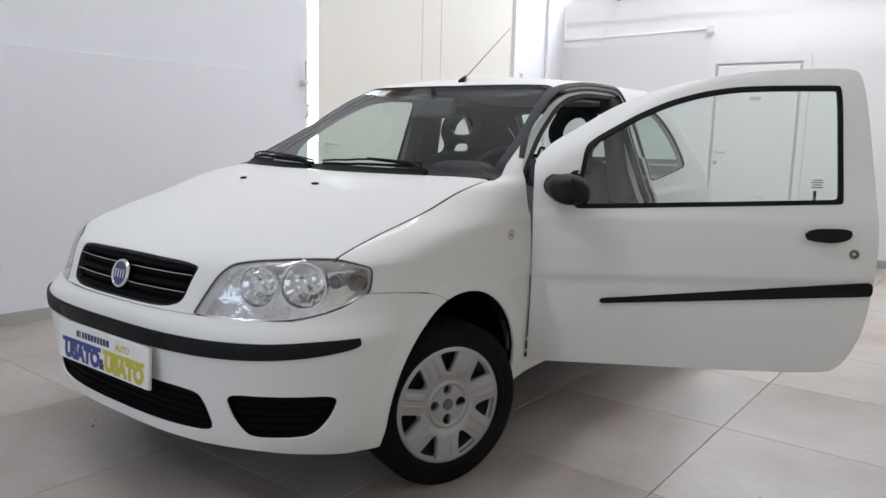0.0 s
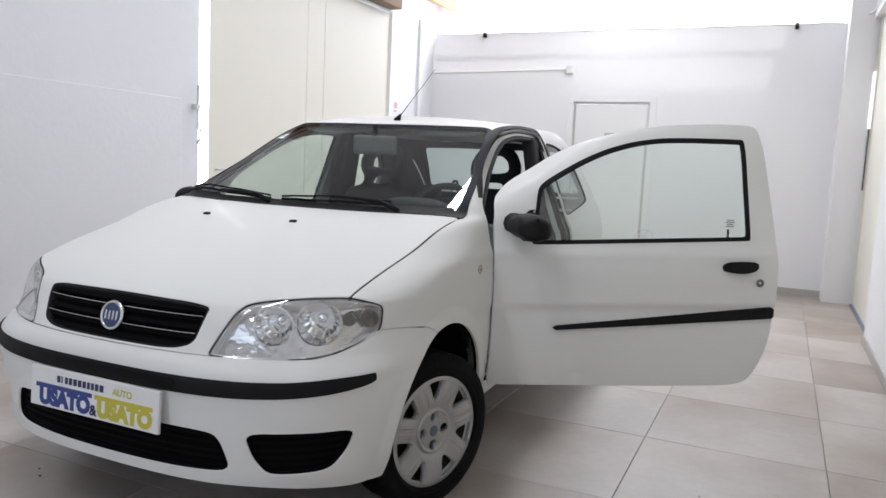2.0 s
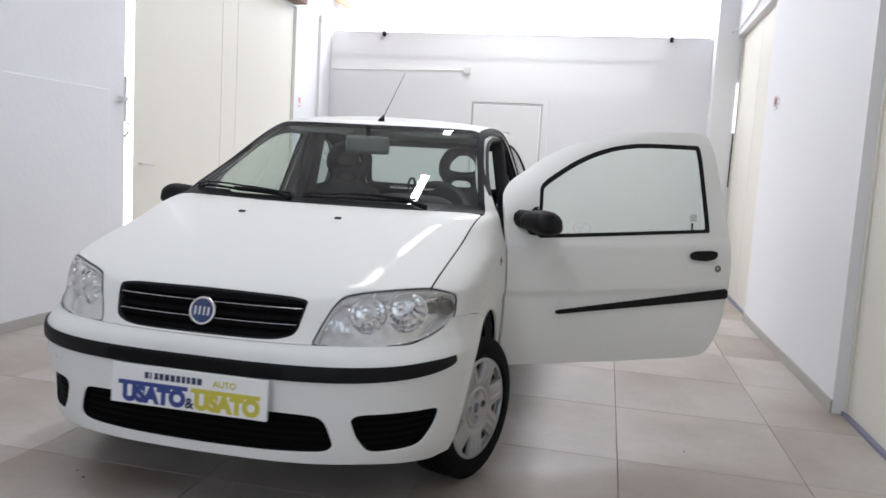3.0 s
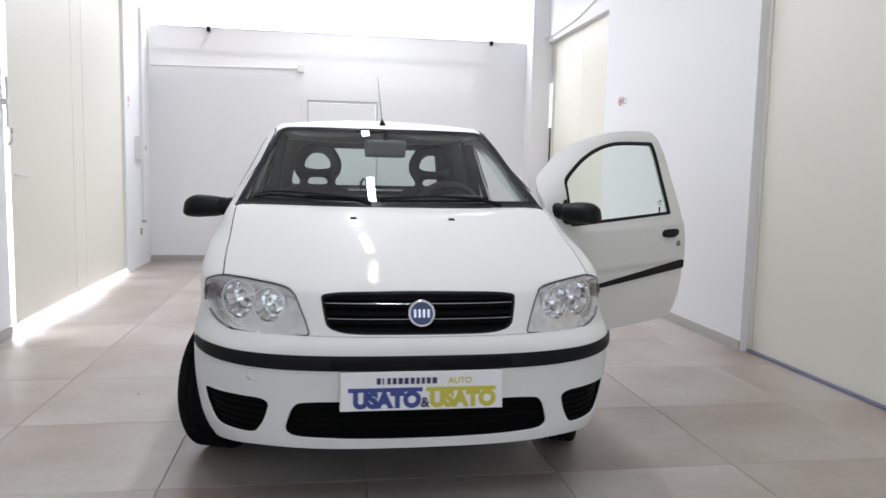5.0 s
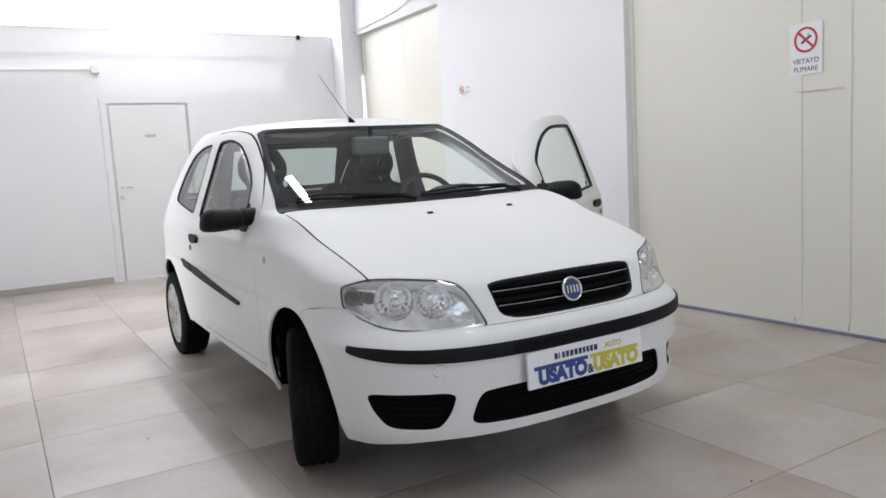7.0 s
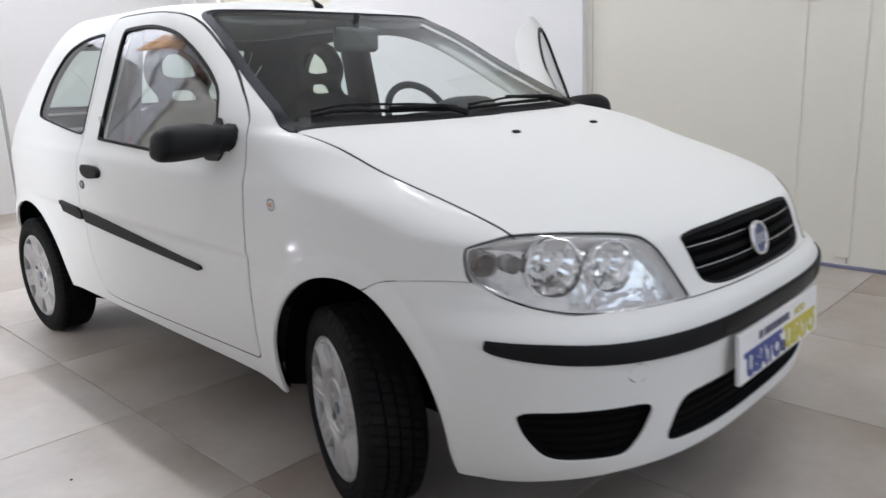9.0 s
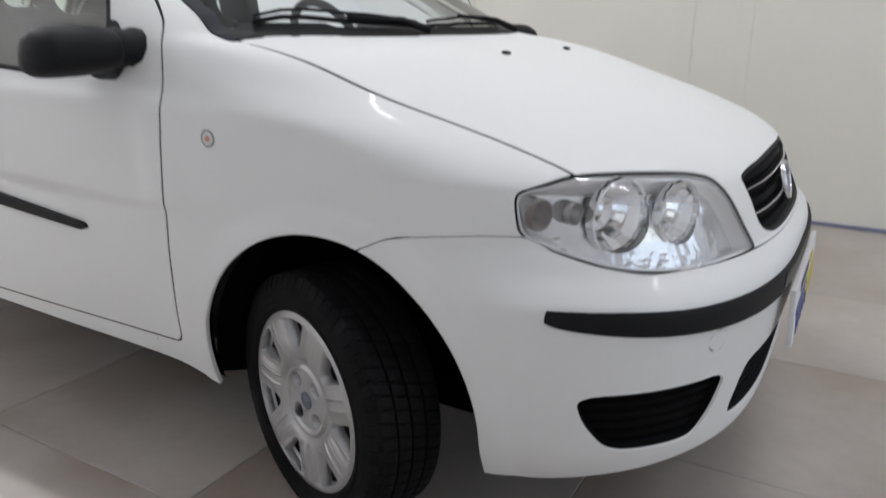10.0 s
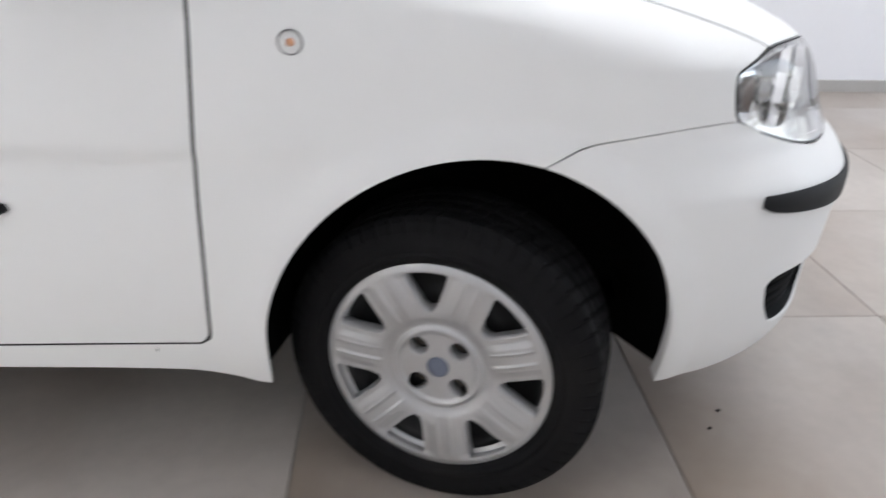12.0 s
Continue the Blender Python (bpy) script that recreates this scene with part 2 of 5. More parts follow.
def revolve(bm, profile, n, axis_x=True, bend=None):
    """Turns a profile of (along, radius) round the x axis; bend(k, i) may change the radius."""
    rings = []
    for k in range(n):
        a = 2 * math.pi * k / n
        rings.append([bm.verts.new((s, math.sin(a) * (r + (bend(k, i) if bend else 0)), math.cos(a) * (r + (bend(k, i) if bend else 0)))) for i, (s, r) in enumerate(profile)])
    for k in range(n):
        p, q = rings[k], rings[(k + 1) % n]
        for i in range(len(profile) - 1):
            bm.faces.new((p[i], p[i + 1], q[i + 1], q[i]))
    bmesh.ops.recalc_face_normals(bm, faces=bm.faces)
    return bm


# Sheets: vertices, normals and faces that are cut along smooth outlines.
class Sheet:
    def __init__(self, v, n, f):
        self.v, self.n, self.f = v, n, f


def clip(sh, values, gap=0.0):
    """Keeps the part where values < -gap, cutting the faces across."""
    val = values + gap
    v, n, out = [tuple(p) for p in sh.v], [tuple(p) for p in sh.n], []
    neg = val < 0
    cuts = {}

    def cut(a, b):
        key = (a, b) if a < b else (b, a)
        if key not in cuts:
            t = val[a] / (val[a] - val[b])
            cuts[key] = len(v)
            v.append(tuple(sh.v[a] + (sh.v[b] - sh.v[a]) * t))
            n.append(tuple(sh.n[a] + (sh.n[b] - sh.n[a]) * t))
        return cuts[key]

    flags = neg.tolist()
    for face in sh.f:
        k = sum(flags[i] for i in face)
        if k == len(face):
            out.append(face)
        elif k:
            poly = []
            for i, a in enumerate(face):
                b = face[(i + 1) % len(face)]
                if flags[a]:
                    poly.append(a)
                if flags[a] != flags[b]:
                    poly.append(cut(a, b))
            if len(poly) > 2:
                out.append(tuple(poly))
    used = sorted({i for face in out for i in face})
    where = {old: k for k, old in enumerate(used)}
    return Sheet(np.array([v[i] for i in used]).reshape(-1, 3), np.array([n[i] for i in used]).reshape(-1, 3), [tuple(where[i] for i in face) for face in out])


def split(sh, func, gap=0.0015):
    """The inside and the outside of an outline, with a shut line of twice the gap between them."""
    val = func(sh.v)
    return clip(sh, val, gap), clip(sh, -val, gap)


def moved(sh, d):
    return Sheet(sh.v + sh.n * d, sh.n, sh.f)


def mirrored(sh):
    k = np.array([-1, 1, 1])
    return Sheet(sh.v * k, sh.n * k, [f[::-1] for f in sh.f])


def both(sh):
    """A half with x >= 0 and its mirror image, joined along the middle."""
    m = len(sh.v)
    mid = np.abs(sh.v[:, 0]) < 1e-6
    where = np.where(mid, np.arange(m), 0)
    count, extra = m, []
    for i in np.nonzero(~mid)[0]:
        where[i] = count
        extra.append(i)
        count += 1
    k = np.array([-1, 1, 1])
    v = np.concatenate([sh.v, sh.v[extra] * k])
    n = np.concatenate([sh.n, sh.n[extra] * k])
    return Sheet(v, n, sh.f + [tuple(int(where[i]) for i in f[::-1]) for f in sh.f])


def skin(name, sh, material, parent, thick=0.012, label="", back=False):
    """A sheet as a mesh object: smooth outside, with its edges turned in by its thickness; back: closed behind too."""
    v, n, f = [tuple(p) for p in sh.v], [tuple(p) for p in sh.n], list(sh.f)
    m = len(v)
    seen = {}
    for face in sh.f:
        for i, a in enumerate(face):
            b = face[(i + 1) % len(face)]
            seen[(a, b)] = 1
    edge = [(a, b) for (a, b) in seen if (b, a) not in seen]
    low = {}
    if thick:
        for a, b in edge:
            for i in (a, b):
                if i not in low:
                    low[i] = len(v)
                    v.append(tuple(sh.v[i] - sh.n[i] * thick))
                    n.append((0, 0, 0))
            f.append((b, a, low[a], low[b]))
    smooth_faces = len(sh.f)
    if back:
        k = len(v)
        v += [tuple(p) for p in sh.v - sh.n * thick]
        n += [tuple(-p) for p in sh.n]
        f += [tuple(i + k for i in face[::-1]) for face in sh.f]
    me = bpy.data.meshes.new(name)
    me.from_pydata(v, [], f)
    for p in me.polygons:
        p.use_smooth = True
    loops = []
    for k, p in enumerate(me.polygons):
        rim = smooth_faces <= k < smooth_faces + (len(edge) if thick else 0)
        for i in p.vertices:
            loops.append((0.0, 0.0, 0.0) if rim else n[i])
    me.normals_split_custom_set(loops)
    me.update()
    return as_object(name, me, material, parent, label)


def soft(points, rounds=2):
    """A closed outline with its corners rounded (Chaikin)."""
    p = np.array(points, float)
    for _ in range(rounds):
        q = np.roll(p, -1, 0)
        p = np.stack([p * 0.8 + q * 0.2, p * 0.2 + q * 0.8], 1).reshape(-1, 2)
    return p


def inside(a, b, outline):
    """Signed distance to a closed outline, negative inside."""
    p = np.stack([a, b], -1)
    d = np.full(len(p), 1e9)
    sign = np.ones(len(p))
    for i in range(len(outline)):
        s, e = outline[i], outline[(i + 1) % len(outline)]
        w, r = p - s, e - s
        t = np.clip((w @ r) / (r @ r + 1e-12), 0, 1)
        d = np.minimum(d, ((w - t[:, None] * r) ** 2).sum(1))
        c1, c2, c3 = p[:, 1] >= s[1], p[:, 1] < e[1], r[0] * w[:, 1] > r[1] * w[:, 0]
        flip = (c1 & c2 & c3) | (~c1 & ~c2 & ~c3)
        sign = np.where(flip, -sign, sign)
    return sign * np.sqrt(d)


def flat(w, h, step, centre=(0, 0)):
    """A flat sheet in x and z, facing -y."""
    nx, nz = max(2, int(w / step)), max(2, int(h / step))
    xs, zs = np.meshgrid(np.linspace(-w / 2, w / 2, nx) + centre[0], np.linspace(-h / 2, h / 2, nz) + centre[1])
    v = np.stack([xs, 0 * xs, zs], -1).reshape(-1, 3)
    f = [(i * nx + j, i * nx + j + 1, (i + 1) * nx + j + 1, (i + 1) * nx + j) for i in range(nz - 1) for j in range(nx - 1)]
    return Sheet(v, np.tile([0.0, -1.0, 0.0], (len(v), 1)), f)


def cushion(name, func, w, h, depth, round_, material, parent, m, centre=(0, 0), step=0.02, label="", crown=0.0):
    """A padded plate with rounded edges: func gives the signed distance in x and z; m places it."""
    sh = flat(w, h, step, centre)
    sh = clip(sh, func(sh.v[:, 0], sh.v[:, 2]))
    d = np.clip(-func(sh.v[:, 0], sh.v[:, 2]), 0, None)
    rise = depth / 2 * np.sqrt(np.clip(1 - (1 - np.clip(d / round_, 0, 1)) ** 2, 0, 1)) + crown * np.clip(d, 0, 0.2)
    k = len(sh.v)
    v = np.concatenate([sh.v + np.stack([0 * d, -rise, 0 * d], -1), sh.v + np.stack([0 * d, rise, 0 * d], -1)])
    f = sh.f + [tuple(i + k for i in face[::-1]) for face in sh.f]
    me = bpy.data.meshes.new(name)
    me.from_pydata([tuple(p) for p in v], [], f)
    bm = bmesh.new()
    bm.from_mesh(me)
    bmesh.ops.remove_doubles(bm, verts=bm.verts, dist=1e-5)
    bm.to_mesh(me)
    bm.free()
    for p in me.polygons:
        p.use_smooth = True
    ob = as_object(name, me, material, parent, label)
    ob.matrix_local = m
    return ob


# ---------------------------------------------------------------- the room
LEFT, RIGHT, BACK, FRONT, TOP = -2.5, 2.58, 6.61, -6.5, 4.1
PITCH, TILE_X, TILE_Y = 0.78, -0.165, 0.29

floor = tagged(slab("floor", LEFT - 0.2, RIGHT + 0.6, FRONT - 0.2, 10.2, -0.12, -0.006, GROUT), "pale beige grey porcelain tile floor with dark joints", "floor", kind="structure")


def wall(name, label, pieces, material=WALL):
    bm = bmesh.new()
    for p in pieces:
        box(bm, *p)
    return tagged(part(name, bm, material), label, "wall", kind="structure")


# left: blockwork, a slit of daylight, the sliding door, a pier
wall("wall_left", "white painted blockwork wall with a ledge", [
    (LEFT - 0.25, LEFT, FRONT, 2.26, 0, TOP), (LEFT - 0.25, LEFT, 2.26, 5.46, 3.02, TOP), (LEFT - 0.25, LEFT, 5.46, BACK, 0, TOP)], BLOCK)
tagged(slab("wall_left_plinth", LEFT, LEFT + 0.022, FRONT, 2.05, 0, 1.675, BLOCK, bevel=0.006), "white painted lower wall facing with a thin ledge", "wall", kind="structure")
wall("wall_right", "smooth white painted plaster wall", [
    (RIGHT, RIGHT + 0.3, FRONT, -1.76, 0, TOP), (RIGHT, RIGHT + 0.3, -1.76, 1.44, 3.3, TOP), (RIGHT, RIGHT + 0.3, 1.44, 4.22, 0, TOP),
    (RIGHT, RIGHT + 0.3, 4.22, 6.3, 2.93, TOP), (2.36, RIGHT + 0.3, 6.3, BACK, 0, TOP), (RIGHT + 0.35, RIGHT + 0.5, 3.7, 6.8, 0, TOP)])
wall("wall_back", "white painted partition wall, bright space above it", [
    (LEFT - 0.25, -0.545, BACK, BACK + 0.14, 0, 2.955), (0.38, RIGHT + 0.5, BACK, BACK + 0.14, 0, 2.955), (-0.545, 0.38, BACK, BACK + 0.14, 2.1, 2.955)])
wall("wall_far", "white wall of the bright space beyond the partition", [
    (LEFT - 0.3, RIGHT + 0.6, 9.8, 10.0, 0, 5.6), (LEFT - 0.3, LEFT - 0.1, BACK + 0.14, 9.8, 0, 5.6), (RIGHT + 0.4, RIGHT + 0.6, BACK + 0.14, 9.8, 0, 5.6)])
# Unseen front wall and glazing, added so soft light comes from the front.
wall("wall_front", "white painted wall closing the showroom", [
    (LEFT - 0.25, -2.1, FRONT - 0.2, FRONT, 0, TOP), (2.2, RIGHT + 0.3, FRONT - 0.2, FRONT, 0, TOP), (-2.1, 2.2, FRONT - 0.2, FRONT, 3.2, TOP)])
front_glazing = thing("window_1", "wide glazed front in a white frame, unseen, added for front light", "window", "structure")
for a in (-2.1, -0.7, 0.73, 2.15):
    slab("window_frame", a, a + 0.05, FRONT - 0.12, FRONT - 0.06, 0.05, 3.15, PIPE, front_glazing, bevel=0.004)
for z in (0.0, 3.15):
    slab("window_frame", -2.1, 2.2, FRONT - 0.12, FRONT - 0.06, z, z + 0.05, PIPE, front_glazing, bevel=0.004)
for a in (-2.05, -0.65, 0.78):
    pane = slab("pane", a, a + 1.35, FRONT - 0.094, FRONT - 0.09, 0.05, 3.15, CLEAR, front_glazing)
    pane.visible_shadow = False
ceiling = tagged(slab("ceiling", LEFT - 0.25, RIGHT + 0.5, FRONT - 0.2, BACK - 0.2, TOP, TOP + 0.15, WALL), "white plastered ceiling", "ceiling", kind="structure")
for nm, a in (("baseboard_left", (LEFT + 0.022, LEFT + 0.034, FRONT, 2.2, 0, 0.075)), ("baseboard_right", (RIGHT - 0.012, RIGHT, 1.44, 4.22, 0, 0.075)),
              ("baseboard_right_front", (RIGHT - 0.012, RIGHT, FRONT, -1.8, 0, 0.075)), ("baseboard_back", (LEFT, -0.66, BACK - 0.012, BACK, 0, 0.075)),
              ("baseboard_back_right", (0.5, 2.36, BACK - 0.012, BACK, 0, 0.075))):
    tagged(slab(nm, *a, SKIRT, bevel=0.003), "grey tiled baseboard along the wall", "baseboard", kind="structure")


def sliding_door(x, face, y0, y1, z1, seams, label, small=None, lever=None, foot=0.02):
    """A cream steel sliding door in the plane x, its face turned to +1 or -1."""
    d = thing("sliding_door", label, "door")
    d.location = (x, (y0 + y1) / 2, 0)
    inv = Matrix.Translation((-x, -(y0 + y1) / 2, 0))

    def add(name, a, b, c, e, f, g, material, bevel=0.003):
        ob = slab(name, a, b, c, e, f, g, material, d, bevel=bevel)
        ob.matrix_parent_inverse = inv
        return ob
    cuts = [y0, *seams, y1]
    for a, b in zip(cuts, cuts[1:]):
        add("panel", x - 0.03, x + 0.03, a + 0.003, b - 0.003, foot, z1, CREAM)
    add("backing", x - 0.012, x + 0.012, y0 + 0.01, y1 - 0.01, foot + 0.01, z1 - 0.01, CREAM_DARK)
    s = x + face * 0.03
    for y in (y0, y1):
        add("edge_profile", min(s, s + face * 0.012), max(s, s + face * 0.012), y - 0.03, y + 0.03, foot, z1, CREAM)
    if face < 0:
        add("floor_track", min(s, s + face * 0.025), max(s, s + face * 0.025), y0, y1, 0.0, 0.02, BLUETAPE)
    if small:
        a, b, z = small
        add("wicket_rail", min(s, s + face * 0.008), max(s, s + face * 0.008), a, b, z - 0.004, z + 0.004, CREAM_DARK, 0.001)
        for y in (a, b):
            add("wicket_strip", min(s, s + face * 0.006), max(s, s + face * 0.006), y - 0.04, y + 0.04, 0.06, 3.2, CREAM, 0.002)
    if lever:
        y, z = lever
        ob = part("handle", tube(bmesh.new(), [(s, y, z), (s + face * 0.05, y, z), (s + face * 0.055, y + 0.05, z), (s + face * 0.055, y + 0.13, z - 0.005)], 0.009), PIPE, d, smooth=True)
        ob.matrix_parent_inverse = inv
    return d


sliding_door(LEFT - 0.06, 1, 2.43, 5.47, 3.0, [3.8, 4.1], "cream steel sliding door with narrow vertical seams", lever=(2.5, 1.12), foot=0.045)
sliding_door(RIGHT + 0.1, -1, -1.75, 1.43, 3.28, [-0.33, 0.03], "cream steel sliding door with a narrow wicket strip", small=(-0.3, 0.02, 1.525))
sliding_door(RIGHT + 0.1, -1, 4.23, 6.24, 2.926, [5.15], "cream steel sliding door set back in its opening")

# slit of daylight beside the left sliding door, its jamb, an iron bolt bar
tagged(slab("door_jamb", LEFT - 0.25, LEFT - 0.2, 2.2, 2.3, 0, 3.02, WALL), "white jamb of the left opening", "trim", kind="structure")
bolt = tagged(part("bolt_bar", tube(bmesh.new(), [(LEFT + 0.05, 2.2, 1.79), (LEFT + 0.05, 2.2, 1.45), (LEFT + 0.075, 2.2, 1.44), (LEFT + 0.075, 2.2, 1.36), (LEFT + 0.045, 2.2, 1.33)], 0.011), PIPE, smooth=True),
              "white painted iron drop bolt beside the opening", "bolt")
part("bolt_guide", box(bmesh.new(), LEFT, LEFT + 0.06, 2.175, 2.225, 1.6, 1.64, 0.004), PIPE, bolt)
tagged(slab("lintel_box", LEFT, LEFT + 0.16, 2.3, 5.4, 3.03, 3.32, TIMBER, bevel=0.01), "brown timber roller box over the sliding door", "roller box")
# Orange boards added to give the warm reflections in side glass and hood.
boarding = thing("timber_boarding", "orange boards high on the wall beside the roof opening, added for warm reflections", "boarding")
boarding.location = (LEFT, 6.35, 3.72)
for k in range(5):
    slab("board", 0.0, 0.05, -0.9, 0.86, -0.36 + k * 0.144, -0.222 + k * 0.144, ORANGE, boarding, bevel=0.004)
fascia = thing("timber_fascia", "unseen orange boards under the edge of the ceiling, added for warm reflections", "fascia")
fascia.location = (2.0, 6.36, 3.95)
for k in range(3):
    slab("board", -0.45, 0.45, -0.03, 0.03, -0.2 + k * 0.115, -0.09 + k * 0.115, ORANGE, fascia, bevel=0.004)

# back wall: door, conduit, cable on hooks
door = thing("room_door", "white flush door with lever handle, closed", "door")
door.location = (-0.085, BACK, 0)
for nm, a, m_ in (("leaf", (-0.43, 0.43, 0.0, 0.045, 0.008, 2.07), DOORWHITE), ("architrave", (-0.53, -0.455, -0.014, 0.05, 0, 2.17), DOORWHITE),
                  ("architrave", (0.46, 0.535, -0.014, 0.05, 0, 2.17), DOORWHITE), ("architrave", (-0.53, 0.535, -0.0135, 0.05, 2.1, 2.17), DOORWHITE),
                  ("edge", (-0.455, -0.435, -0.004, 0.03, 0, 2.095), GREYLINE), ("edge", (0.437, 0.458, -0.004, 0.03, 0, 2.095), GREYLINE), ("edge", (-0.455, 0.458, -0.003, 0.03, 2.075, 2.097), GREYLINE),
                  ("plaque", (-0.06, 0.06, -0.006, 0.0, 1.7, 1.735), GREYLINE)):
    slab(nm, *a, m_, door, bevel=0.002)
part("handle", tube(bmesh.new(), [(-0.38, 0, 1.12), (-0.38, -0.05, 1.12), (-0.36, -0.055, 1.12), (-0.27, -0.055, 1.115)], 0.009), SILVER, door, "satin lever handle", True)
part("lock", rod(bmesh.new(), (-0.385, 0.0, 1.0), (-0.385, -0.008, 1.0), 0.022), SILVER, door)

conduit = thing("conduit", "white plastic conduit ending in a junction box", "conduit")
conduit.location = (-0.62, BACK, 2.49)
part("pipe", tube(bmesh.new(), [(0, -0.02, 0), (-1.84, -0.02, -0.03), (-1.86, -0.02, 0.3), (-1.86, -0.02, 0.47)], 0.011), PIPE, conduit, smooth=True)
slab("junction_box", -0.045, 0.045, -0.045, 0, -0.045, 0.045, PIPE, conduit, bevel=0.008)
cable = tagged(part("cable", tube(bmesh.new(), [(LEFT + 0.02 + k * 0.2, BACK - 0.03, 2.945 + 0.006 * math.sin(k * 1.7)) for k in range(25)], 0.0035), RING, smooth=True),
               "thin dark cable strung along the partition top", "cable")
for x in (-1.76, 1.87):
    h = thing("cable_hook", "small black hook holding the cable", "hook", group="cable hooks")
    h.location = (x, BACK, 2.93)
    part("plate", box(bmesh.new(), -0.02, 0.02, -0.05, 0.0, -0.03, 0.03, 0.005), RUBBER, h)
    part("hook", tube(bmesh.new(), [(0, -0.05, 0.02), (0, -0.075, 0), (0, -0.06, -0.03)], 0.006), RUBBER, h, smooth=True)
wire = tagged(part("wall_cable", tube(bmesh.new(), [(RIGHT - 0.12, BACK - 0.02, 2.96), (RIGHT - 0.015, 6.1, 2.99), (RIGHT - 0.015, 5.2, 3.02), (RIGHT - 0.015, 4.6, 3.1), (RIGHT - 0.015, 4.58, 3.6)], 0.008), PIPE, smooth=True),
              "grey cable climbing over the door opening", "cable")
batten = thing("cable_tray", "white cable tray over the door opening", "cable tray")
batten.location = (RIGHT, 3.7, 3.12)
slab("tray", -0.09, 0.0, -0.5, 0.42, 0, 0.05, PIPE, batten, bevel=0.006)
slab("lid", -0.1, 0.0, -0.5, 0.42, 0.05, 0.058, SILVER, batten, bevel=0.002)

switch = thing("wall_switch", "white switch box on the pier", "switch")
switch.location = (LEFT, 5.98, 1.415)
slab("case", 0, 0.085, -0.09, 0.09, -0.135, 0.135, PIPE, switch, bevel=0.008)
slab("cover", 0.085, 0.097, -0.07, 0.07, -0.115, 0.115, DOORWHITE, switch, bevel=0.004)
slab("rocker", 0.097, 0.104, -0.02, 0.02, -0.03, 0.03, SKIRT, switch, bevel=0.003)
trunk = thing("cable_trunking", "white plastic cable trunking running up the pier", "cable trunking")
trunk.location = (LEFT, 6.2, 0.52)
slab("channel", 0, 0.035, -0.04, 0.04, 0.03, 2.55, DOORWHITE, trunk, bevel=0.004)
slab("end_cap", 0, 0.038, -0.043, 0.043, 0.0, 0.03, SKIRT, trunk, bevel=0.003)
# A glowing and a dark strip stand in for the open gap.
gap = thing("door_gap", "upright glowing strip put in for daylight at the edge of the sliding door", "gap", "structure")
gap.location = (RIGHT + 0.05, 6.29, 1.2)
slab("glow_strip", -0.012, 0.012, -0.004, 0.004, 0.63, 1.2, GAP_GLOW, gap)
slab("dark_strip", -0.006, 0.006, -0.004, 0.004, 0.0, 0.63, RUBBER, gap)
sock = thing("wall_socket", "small grey socket low on the pier", "socket")
sock.location = (LEFT, 6.1, 0.42)
slab("plate", 0, 0.015, -0.03, 0.03, -0.04, 0.04, SKIRT, sock, bevel=0.004)
lockbox = thing("key_switch", "grey key switch box beside the sliding door", "key switch")
lockbox.location = (RIGHT, -1.83, 0.55)
slab("case", -0.05, 0, -0.04, 0.04, -0.045, 0.045, GREYLINE, lockbox, bevel=0.008)
part("cylinder", rod(bmesh.new(), (-0.05, -0.012, 0.008), (-0.056, -0.012, 0.008), 0.014), RUBBER, lockbox)


def writing(name, body, size, material, parent, m):
    c = bpy.data.curves.new(name, "FONT")
    c.body, c.size, c.align_x, c.extrude = body, size, "CENTER", 0.0006
    c.materials.append(material)
    ob = new(name, c)
    ob.parent = parent
    ob.matrix_local = m
    return ob


def no_smoking(x, y, z, w, h, full, label):
    """A no-smoking notice on the right wall, facing -x."""
    s = thing("no_smoking_sign", label, "sign")
    s.matrix_world = pose(x, y, z, 90, 0, -90)
    bm = box(bmesh.new(), -w / 2, w / 2, -h / 2, h / 2, 0, 0.003, 0.001)
    part("board", bm, SIGN_WHITE, s)
    r = w * 0.36
    cy = h / 2 - r * 1.3
    bm = bmesh.new()
    revolve(bm, [(0.003, r), (0.0055, r), (0.0055, r * 0.82), (0.003, r * 0.82)], 48)
    bmesh.ops.rotate(bm, cent=(0, 0, 0), matrix=Euler((0, radians(-90), 0)).to_matrix(), verts=bm.verts)
    bmesh.ops.translate(bm, vec=(0, cy, 0), verts=bm.verts)
    part("ring", bm, SIGN_RED, s)
    for nm, a, rot, zz, m_ in (("cigarette", (-r * 0.45, r * 0.55, -r * 0.09, r * 0.09), 32, 0.0035, SIGN_NAVY), ("slash", (-r * 0.88, r * 0.88, -r * 0.09, r * 0.09), -45, 0.0048, SIGN_RED),
                               ("smoke", (r * 0.05, r * 0.18, -r * 0.2, r * 0.55), -15, 0.0033, GREYLINE)):
        bm = box(bmesh.new(), *a, 0.002, zz + 0.001)
        bmesh.ops.rotate(bm, cent=(0, 0, 0), matrix=Euler((0, 0, radians(rot))).to_matrix(), verts=bm.verts)
        bmesh.ops.translate(bm, vec=(0, cy, 0), verts=bm.verts)
        part(nm, bm, m_, s)
    if full:
        writing("lettering", "VIETATO", w * 0.2, SIGN_NAVY, s, pose(0, cy - r - w * 0.3, 0.0035))
        writing("lettering", "FUMARE", w * 0.2, SIGN_NAVY, s, pose(0, cy - r - w * 0.53, 0.0035))
    return s


